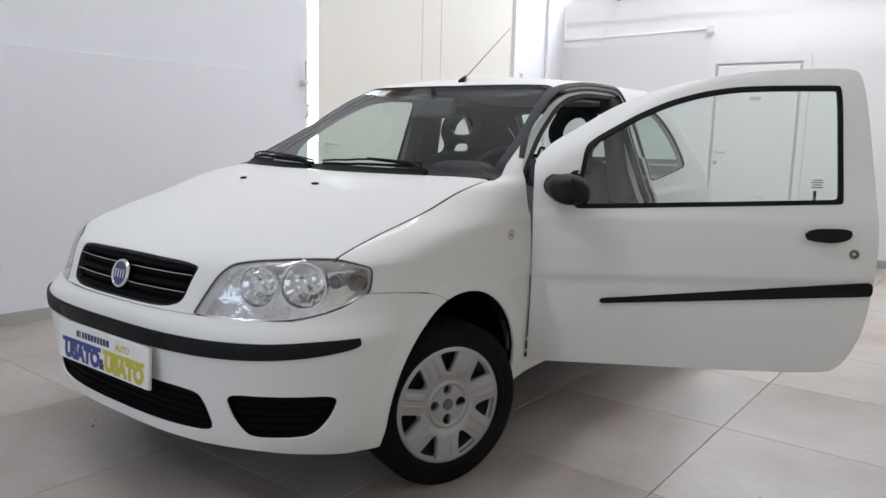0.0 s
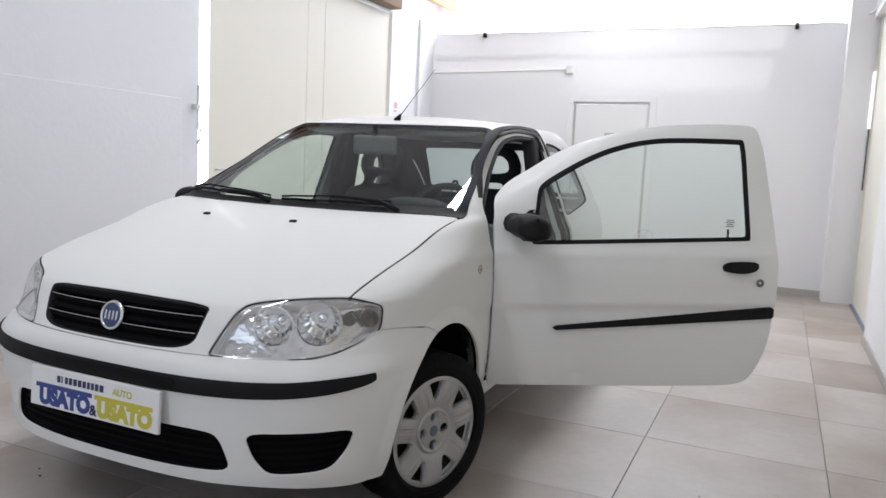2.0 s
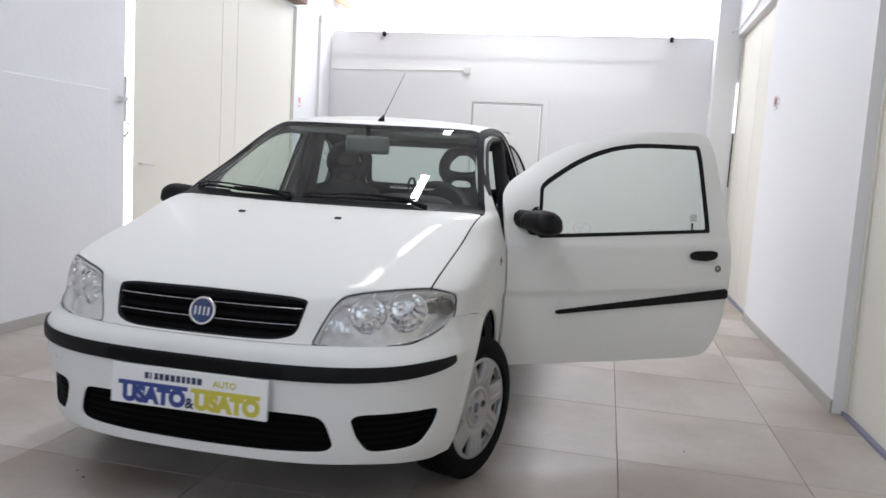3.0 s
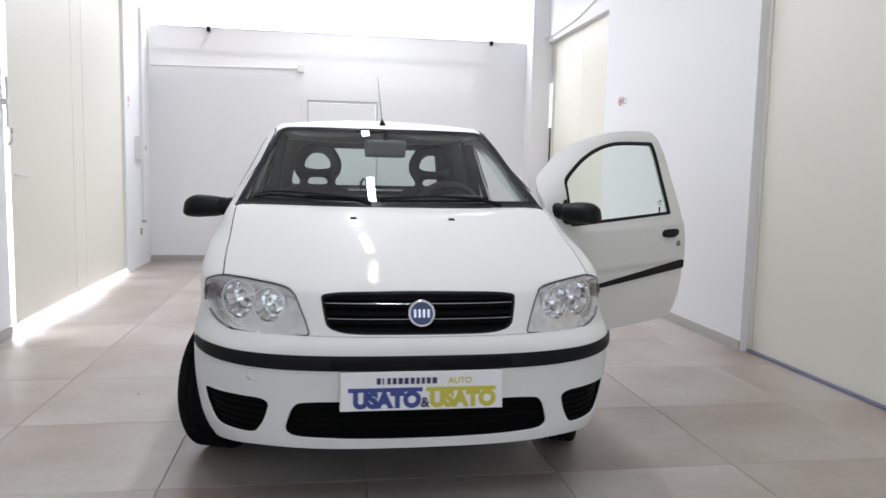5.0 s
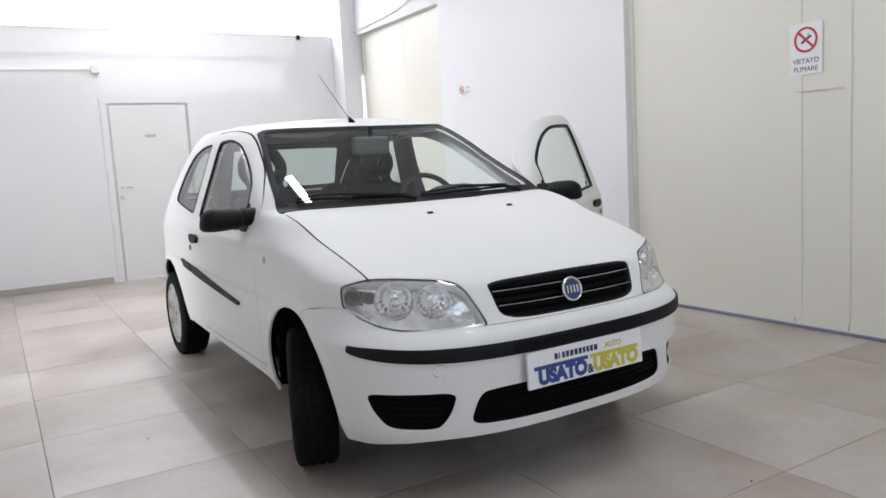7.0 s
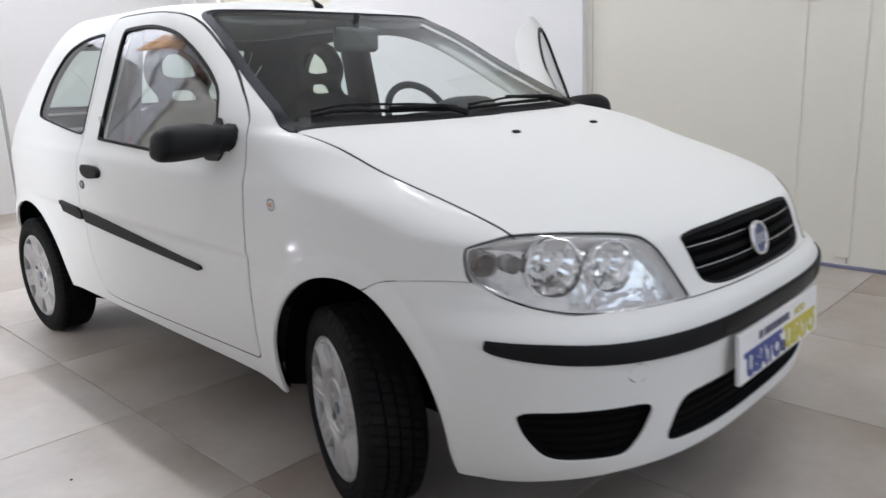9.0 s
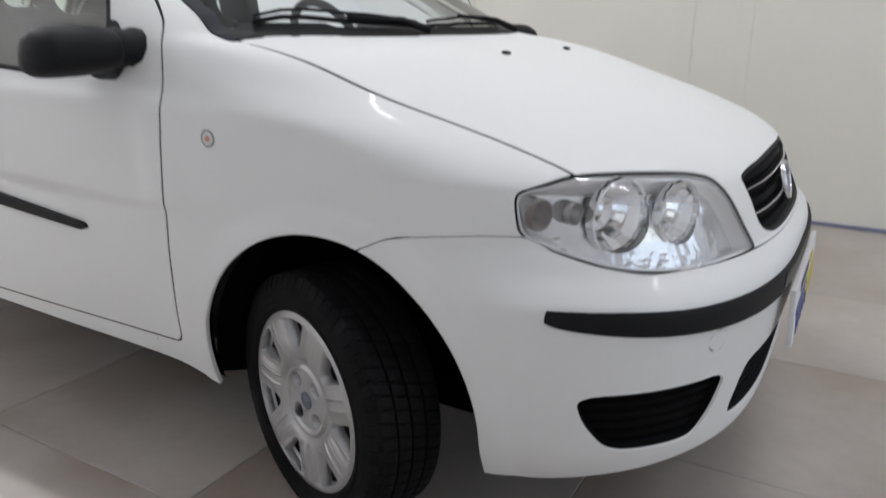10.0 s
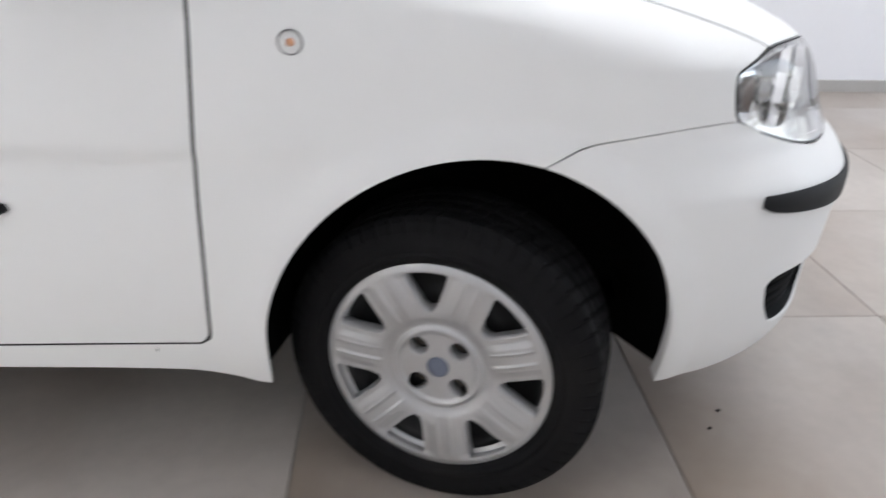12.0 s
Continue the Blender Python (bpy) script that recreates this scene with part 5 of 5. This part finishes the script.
# wheels
def wheel_set():
    """One wheel with its axle along x, its face at x = 0 turned to +x."""
    w = part("wheel", revolve(bmesh.new(), [(-0.16, 0.05), (-0.05, 0.06), (-0.045, 0.13), (-0.06, 0.165), (-0.03, 0.178), (-0.02, 0.19), (-0.16, 0.19)], 48), STEEL, car, "wheel with silver seven-spoke cover", True)
    mid, half = -0.074, 0.09
    prof = [(mid - half * 0.86, 0.188), (mid - half * 0.98, 0.215), (mid - half, 0.24), (mid - half * 0.93, 0.27), (mid - half * 0.8, 0.285)]
    for a, b in ((-0.78, -0.42), (-0.36, -0.03), (0.03, 0.36), (0.42, 0.78)):
        prof += [(mid + half * a, WHEEL_R - 0.002), (mid + half * (a + b) / 2, WHEEL_R), (mid + half * b, WHEEL_R - 0.001), (mid + half * b + 0.0005, WHEEL_R - 0.009), (mid + half * (b + 0.055), WHEEL_R - 0.009)]
    prof = prof[:-2]
    prof += [(mid + half * 0.8, 0.285), (mid + half * 0.88, 0.277), (mid + half * 0.96, 0.262), (mid + half, 0.24), (mid + half * 1.0, 0.228), (mid + half * 1.03, 0.222), (mid + half * 0.99, 0.213), (mid + half * 0.93, 0.206), (mid + half * 0.8, 0.195)]
    first, last = 5, len(prof) - 9

    def groove(k, i):
        if first <= i <= last:
            lane = (i - first) // 5
            return -0.0055 if (k + lane * 6 + 2 * (i % 5)) % 14 == 0 else 0.0
        if i in (last + 1, last + 2) or i in (first - 1, first - 2):
            return -0.004 if k % 14 in (6, 7) else 0.0
        return 0.0
    part("tyre", revolve(bmesh.new(), prof, 896, bend=groove), TYRE, w, "worn black tyre with block tread")
    # cover: a dished disc with seven windows
    nr, na = 80, 560
    rs = np.linspace(0.0005, 0.212, nr)
    ang = np.linspace(0, 2 * np.pi, na + 1)[:-1]
    rr, aa = np.meshgrid(rs, ang, indexing="ij")
    sector = (aa * 7 / (2 * np.pi)) % 1 - 0.5
    face = curve([(0, -0.001), (0.066, -0.001), (0.0725, 0.003), (0.076, 0.0045), (0.0795, 0.003), (0.083, -0.0015), (0.09, 0.0), (0.105, 0.007), (0.125, 0.0115), (0.16, 0.0135), (0.19, 0.0125), (0.2005, 0.010), (0.207, 0.006), (0.212, -0.002)], rr)
    # two fine ribs along each spoke and a hollow between them
    mid_side = (0.5 - np.abs(sector)) * 2 * np.pi / 7 * rr
    run = np.clip((rr - 0.098) / 0.012, 0, 1) * np.clip((0.19 - rr) / 0.012, 0, 1)
    face = face + run * (0.0016 * np.exp(-((mid_side - 0.0125) / 0.0022) ** 2) - 0.0012 * np.clip((0.0105 - mid_side) / 0.003, 0, 1))
    # spokes fall off towards the windows
    face = face - 0.004 * np.clip((rr - 0.1) / 0.03, 0, 1) * np.clip((0.192 - rr) / 0.01, 0, 1) * np.clip((mid_side - 0.021) / 0.012, 0, 1)
    v = np.stack([face, np.sin(aa) * rr, np.cos(aa) * rr], -1)
    fs = []
    for i in range(nr - 1):
        for j in range(na):
            k = (j + 1) % na
            fs.append((i * na + j, (i + 1) * na + j, (i + 1) * na + k, i * na + k))
    gu, gv = np.gradient(v, axis=0), (np.roll(v, -1, 1) - np.roll(v, 1, 1))
    nn = np.cross(gu, gv)
    nn /= np.linalg.norm(nn, axis=-1, keepdims=True) + 1e-12
    if nn[..., 0].mean() < 0:
        nn = -nn
        fs = [f[::-1] for f in fs]
    sh = Sheet(v.reshape(-1, 3), nn.reshape(-1, 3), fs)

    def holes(p):
        r_, a_ = np.hypot(p[:, 1], p[:, 2]), np.arctan2(p[:, 1], p[:, 2]) % (2 * np.pi)
        sec = ((a_ * 7 / (2 * np.pi)) % 1 - 0.5) * 2 * np.pi / 7
        across, out = np.sin(sec) * r_, np.cos(sec) * r_
        return inside(across, out, soft([(-0.0095, 0.113), (0.0095, 0.113), (0.0405, 0.181), (0.0385, 0.186), (0.02, 0.189), (0.0, 0.19), (-0.02, 0.189), (-0.0385, 0.186), (-0.0405, 0.181)], 1))
    sh = clip(sh, -holes(sh.v))
    for k in range(4):
        cy_, cz_ = 0.052 * math.sin(k * math.pi / 2 + 0.449), 0.052 * math.cos(k * math.pi / 2 + 0.449)
        sh = clip(sh, 0.0185 - np.hypot(sh.v[:, 1] - cy_, sh.v[:, 2] - cz_))
    skin("hubcap", sh, CAP, w, 0.028, "silver plastic seven-spoke wheel cover")
    for k in range(4):
        cy_, cz_ = 0.052 * math.sin(k * math.pi / 2 + 0.449), 0.052 * math.cos(k * math.pi / 2 + 0.449)
        b = part("wheel_bolt", rod(bmesh.new(), (-0.04, cy_, cz_), (-0.022, cy_, cz_), 0.013, 0.012, 6), NUT, w)
    part("centre_badge", revolve(bmesh.new(), [(-0.004, 0.02), (0.001, 0.02), (0.002, 0.0175), (0.002, 0.0001)], 24), SLATE, w, smooth=True)
    part("brake_drum", revolve(bmesh.new(), [(-0.07, 0.0001), (-0.066, 0.1), (-0.08, 0.11), (-0.14, 0.11)], 32), NUT, w, smooth=True)
    return w


STEER = 20
wheel = wheel_set()
wheel.matrix_local = pose(0.647, FRONT_AXLE, WHEEL_R, 0, 0, -STEER) @ pose(0.178, 0, 0, 26)
for m in (pose(-0.647, FRONT_AXLE, WHEEL_R, 0, 0, -STEER) @ pose(-0.178, 0, 0, 0, 0, 180) @ pose(0, 0, 0, -18.3),
          pose(0.8, REAR_AXLE, WHEEL_R), pose(-0.8, REAR_AXLE, WHEEL_R, 0, 0, 180)):
    copy_thing(wheel, m)
# wheel housings
for sgn in (1, -1):
    for k, (cy, cz, r) in enumerate(ARCHES):
        bm = bmesh.new()
        a = [math.pi * t / 24 for t in range(25)]
        line = [(cy + (r + 0.012), 0.262)] + [(cy + (r + 0.012) * math.cos(t), cz + (r + 0.012) * math.sin(t)) for t in a] + [(cy - (r + 0.012), 0.25)]
        outer = [bm.verts.new((sgn * 0.772, y, z)) for y, z in line]
        inner = [bm.verts.new((sgn * 0.42, y, z - (0.13 if i in (0, len(line) - 1) else 0))) for i, (y, z) in enumerate(line)]
        for i in range(len(line) - 1):
            bm.faces.new((outer[i], outer[i + 1], inner[i + 1], inner[i]))
        bm.faces.new(inner)
        part("wheel_housing", bm, VOID, car, smooth=True)

# wipers, scuttle, washer jets, aerial
skin("scuttle", both(moved(clip(shield, np.maximum(shield.v[:, 1] - cowl(shield.v[:, 0]) - 0.075, 0)- 1e-4 + 0 * shield.v[:, 0]), 0.002)), BLACK, car, 0.0, "black plastic scuttle under the windscreen")


def on_shell(x, y, lift=0.0):
    """Height of the shell over a spot of the hood or windscreen."""
    d = (np.abs(shell.v[:, 0]) - abs(x)) ** 2 + (shell.v[:, 1] - y) ** 2 + 100 * ((shell.n[:, 2] < 0.3) | (shell.v[:, 2] < 0.75))
    k = np.argsort(d)[:4]
    w = 1 / (d[k] + 1e-6)
    return float((shell.v[k, 2] * w).sum() / w.sum()) + lift


def wiper(x0, y0, bend, x1, y1):
    """Arm from its spindle to the blade's middle; the blade lies along the foot of the glass."""
    w = part("wiper", tube(bmesh.new(), [(x0, y0, on_shell(x0, y0, 0.012)), (x0 + (bend - x0) * 0.3, y0 + 0.03, on_shell(x0 + (bend - x0) * 0.3, y0 + 0.03, 0.03)), (bend, (y0 + y1) / 2 + 0.03, on_shell(bend, (y0 + y1) / 2 + 0.03, 0.032))], lambda t: 0.011 - 0.005 * t), RUBBER, car, "black wiper parked on the windscreen", True)
    pts = [(bend + (x1 - bend) * (k / 8 * 2 - 0.9) * 1.0, y1 + 0.02 * math.sin(k), 0) for k in range(9)]
    pts = [(px, cowl(px) + 0.055 + 0.012 * math.sin(k * 0.4), 0) for k, (px, _, _) in enumerate(pts)]
    part("blade", tube(bmesh.new(), [(px, py, on_shell(px, py, 0.014)) for px, py, _ in pts], 0.006), RUBBER, w, smooth=True)
    part("blade_bridge", tube(bmesh.new(), [(px, py, on_shell(px, py, 0.026 + 0.008 * math.sin(k / 8 * math.pi))) for k, (px, py, _) in enumerate(pts)], 0.004), RUBBER, w, smooth=True)
    return w


wiper(0.5, 0.13, 0.16, 0.42, 0.15)
wiper(-0.12, 0.11, -0.42, -0.16, 0.15)
for x in (-0.21, 0.21):
    jet = part("washer_jet", box(bmesh.new(), -0.013, 0.013, -0.008, 0.008, -0.004, 0.007, 0.003), RUBBER, hood_ob)
    jet.matrix_local = pose(x, -0.166, on_shell(x, -0.166), 14)
aerial = part("aerial", rod(bmesh.new(), (0, 1.045, 1.49), (0, 1.46, 1.795), 0.0022, 0.0012, 8), RUBBER, car, "thin black roof aerial")
part("aerial_base", rod(bmesh.new(), (0, 1.02, 1.472), (0, 1.06, 1.506), 0.018, 0.006), RUBBER, aerial, smooth=True)


# cabin
def seat_f(a, b):
    body = inside(a, b, soft([(-0.24, -0.32), (-0.25, 0.15), (-0.22, 0.29), (-0.12, 0.315), (-0.108, 0.35), (-0.15, 0.41), (-0.152, 0.48), (-0.11, 0.56), (-0.04, 0.588), (0.04, 0.588), (0.11, 0.56), (0.152, 0.48), (0.15, 0.41), (0.108, 0.35), (0.12, 0.315), (0.22, 0.29), (0.25, 0.15), (0.24, -0.32)], 2))
    hole = inside(a, b, soft([(-0.085, 0.43), (-0.075, 0.49), (-0.03, 0.53), (0.03, 0.53), (0.075, 0.49), (0.085, 0.43), (0.0, 0.422)], 2))
    slot = inside(a, b, soft([(-0.07, 0.325), (-0.05, 0.37), (0.05, 0.37), (0.07, 0.325)], 1))
    return np.maximum(body, -np.minimum(hole, slot))


def cushion_f(a, b):
    return inside(a, b, soft([(-0.25, -0.25), (-0.25, 0.25), (0.25, 0.25), (0.25, -0.25)], 2))


def bench_f(a, b):
    return inside(a, b, soft([(-0.62, -0.3), (-0.62, 0.24), (0.62, 0.24), (0.62, -0.3)], 2))


for x in (-0.37, 0.37):
    seat = cushion("front_seat", seat_f, 0.6, 1.0, 0.13, 0.055, FABRIC, car, pose(x, 1.47, 0.8, -12), (0, 0.12), 0.012, "dark grey fabric seat with pierced headrest")
    cushion("seat_base", cushion_f, 0.6, 0.6, 0.16, 0.07, FABRIC, seat, pose(0, -0.26, -0.24, -78 + 0, 0, 0))
rear_seat = cushion("rear_bench", bench_f, 1.3, 0.7, 0.16, 0.08, FABRIC, car, pose(0, 2.2, 0.8, -15), (0, 0), 0.025, "dark grey rear bench")
for x in (-0.4, 0.4):
    cushion("rear_headrest", lambda a, b: inside(a, b, soft([(-0.1, -0.05), (-0.09, 0.06), (0.09, 0.06), (0.1, -0.05)], 2)), 0.3, 0.2, 0.1, 0.04, FABRIC, rear_seat, pose(x, 0.02, 0.26), step=0.015)
part("seat_belt_loop", tube(bmesh.new(), [(-0.07, 1.95, 0.95), (-0.075, 1.95, 1.12), (-0.06, 1.95, 1.15), (-0.04, 1.95, 1.15), (-0.03, 1.95, 1.12), (-0.035, 1.95, 0.95)], 0.009), RUBBER, car, smooth=True)
for sgn in (1, -1):
    part("seat_belt", tube(bmesh.new(), [(sgn * 0.63, 1.62, 1.3), (sgn * 0.68, 1.6, 1.0), (sgn * 0.7, 1.58, 0.5)], 0.018, 4), RUBBER, car)
bm = bmesh.new()
prof = [(0.2, 0.75), (0.16, 0.96), (0.2, 1.0), (0.35, 1.025), (0.55, 1.025), (0.68, 1.0), (0.74, 0.94), (0.72, 0.8), (0.66, 0.6), (0.3, 0.5)]
rings = [[bm.verts.new((x * (0.985 if z > 1.0 else 1), y + 0.1 * (x / 0.72) ** 2, z - 0.03 * (abs(x) / 0.72) ** 3)) for y, z in prof] for x in np.linspace(-0.72, 0.72, 25)]
for a, b in zip(rings, rings[1:]):
    for i in range(len(prof)):
        k = (i + 1) % len(prof)
        bm.faces.new((a[i], a[k], b[k], b[i]))
bm.faces.new(rings[0][::-1])
bm.faces.new(rings[-1])
bmesh.ops.recalc_face_normals(bm, faces=bm.faces)
dash = part("dashboard", bm, DASH, car, "charcoal dashboard", True)
hood_i = cushion("instrument_cowl", lambda a, b: inside(a, b, soft([(-0.19, -0.06), (-0.15, 0.05), (0.15, 0.05), (0.19, -0.06)], 2)), 0.4, 0.2, 0.2, 0.05, DASH, dash, pose(0.37, 0.6, 1.03, -30), step=0.015)
sw = part("steering_wheel", tube(bmesh.new(), [(0.185 * math.cos(t * math.pi / 20), 0, 0.185 * math.sin(t * math.pi / 20)) for t in range(41)], 0.016), DASH, car, "black steering wheel", True)
sw.matrix_local = pose(0.37, 0.82, 0.985, -28)
cushion("hub", lambda a, b: inside(a, b, soft([(-0.17, -0.02), (-0.08, 0.05), (0.08, 0.05), (0.17, -0.02), (0.06, -0.09), (-0.06, -0.09)], 2)), 0.4, 0.2, 0.05, 0.03, DASH, sw, pose(0, 0.01, 0), step=0.012)
part("spoke", box(bmesh.new(), -0.175, 0.175, -0.008, 0.012, -0.02, 0.015, 0.006), DASH, sw)
part("column", rod(bmesh.new(), (0, -0.05, -0.02), (0, -0.25, -0.05), 0.04), DASH, sw)
rvm = cushion("rear_view_mirror", lambda a, b: inside(a, b, soft([(-0.115, -0.046), (-0.118, 0.04), (-0.11, 0.046), (0.11, 0.046), (0.118, 0.04), (0.115, -0.046), (0.105, -0.05), (-0.105, -0.05)], 2)), 0.3, 0.14, 0.045, 0.012, MIRROR_GREY, car, pose(0.0, 0.8, 1.335, 0, 0, 8), step=0.01, label="grey interior mirror")
part("mirror_stalk", rod(bmesh.new(), (0, 0.0, 0.02), (0, -0.01, 0.1), 0.012), DASH, rvm)
for sgn in (1, -1):
    cushion("sun_visor", lambda a, b: inside(a, b, soft([(-0.2, -0.06), (-0.2, 0.06), (0.2, 0.06), (0.2, -0.06)], 2)), 0.5, 0.2, 0.03, 0.015, LINING, car, pose(sgn * 0.32, 0.97, 1.425, -62), step=0.02)
# headlining, floor, pillars' linings
skin("headlining", both(Sheet(roof.v - roof.n * 0.03, -roof.n, [f[::-1] for f in roof.f])), LINING, car, 0)
slab("cabin_floor", -0.72, 0.72, 0.46, 2.7, 0.27, 0.33, DASH, car)
slab("parcel_shelf", -0.6, 0.6, 2.3, 2.66, 0.96, 0.985, DASH, car, bevel=0.008)
for sgn in (1, -1):
    flip = (lambda s: s) if sgn > 0 else mirrored
    s_in = clip(side, 0.9 - side.v[:, 2])
    for bit in (clip(s_in, s_in.v[:, 1] - 1.25), clip(s_in, 1.25 - s_in.v[:, 1])):
        if len(bit.f):
            skin("pillar_lining", flip(Sheet(bit.v - bit.n * 0.035, -bit.n, [f[::-1] for f in bit.f])), DASH, car, 0.004)
    g_i = clip(gasket, 1.06 - gasket.v[:, 2])
    skin("pillar_trim", flip(Sheet(g_i.v - g_i.n * 0.02, -g_i.n, [f[::-1] for f in g_i.f])), DASH, car, 0.02)
for sgn in (1, -1):
    bm = box(bmesh.new(), -0.5, 0.5, -0.5, 0.5, 0, 1)
    for v in bm.verts:
        up = v.co.z
        v.co = Vector((sgn * (0.675 - 0.09 * up + v.co.x * 0.07), 1.54 - 0.01 * up + v.co.y * (0.2 - 0.03 * up), 0.9 + 0.52 * up))
    bmesh.ops.recalc_face_normals(bm, faces=bm.faces)
    bmesh.ops.bevel(bm, geom=bm.edges[:], offset=0.018, segments=3, affect="EDGES", profile=0.5)
    part("centre_pillar_trim", bm, DASH, car, smooth=True)
tg = clip(tailgate, 0.9 - tailgate.v[:, 2])
skin("tailgate_lining", both(Sheet(tg.v - tg.n * 0.03, -tg.n, [f[::-1] for f in tg.f])), DASH, car, 0.004)

# ---------------------------------------------------------------- floor tiles, one by one
def tile_mesh():
    bm = box(bmesh.new(), -PITCH / 2 + 0.0013, PITCH / 2 - 0.0013, -PITCH / 2 + 0.0013, PITCH / 2 - 0.0013, -0.0095, 0.0)
    top = [e for e in bm.edges if all(v.co.z > -0.001 for v in e.verts)]
    bmesh.ops.bevel(bm, geom=top, offset=0.0016, segments=1, affect="EDGES")
    me = bpy.data.meshes.new("tile")
    bm.to_mesh(me)
    bm.free()
    me.materials.append(TILE)
    return me


tile = tile_mesh()
for i in range(-4, 5):
    for j in range(-9, 9):
        x, y = TILE_X + (i + 0.5) * PITCH, TILE_Y + (j + 0.5) * PITCH
        if x - PITCH / 2 > RIGHT + 0.35 or x + PITCH / 2 < LEFT:
            continue
        ob = new("tile", tile)
        ob.parent = floor
        ob.location = (x, y, 0.0)
# a few crumbs of dirt on the tiles
rnd = random.Random(4)
for x, y, r in ((-0.579, -0.642, 0.006), (-0.64, -0.6, 0.005), (0.45, -1.25, 0.005), (-1.3, 0.75, 0.005), (-1.9, 0.2, 0.004), (1.7, 0.5, 0.004)):
    bm = bmesh.new()
    bmesh.ops.create_icosphere(bm, subdivisions=1, radius=r)
    for v in bm.verts:
        v.co *= rnd.uniform(0.6, 1.2)
        v.co.z = max(v.co.z * 0.5, -0.001)
    ob = tagged(part("crumb", bm, VOID), "small dark crumb of dirt on the tiles", "dirt", group="dirt crumbs")
    ob.location = (x, y, 0.001)
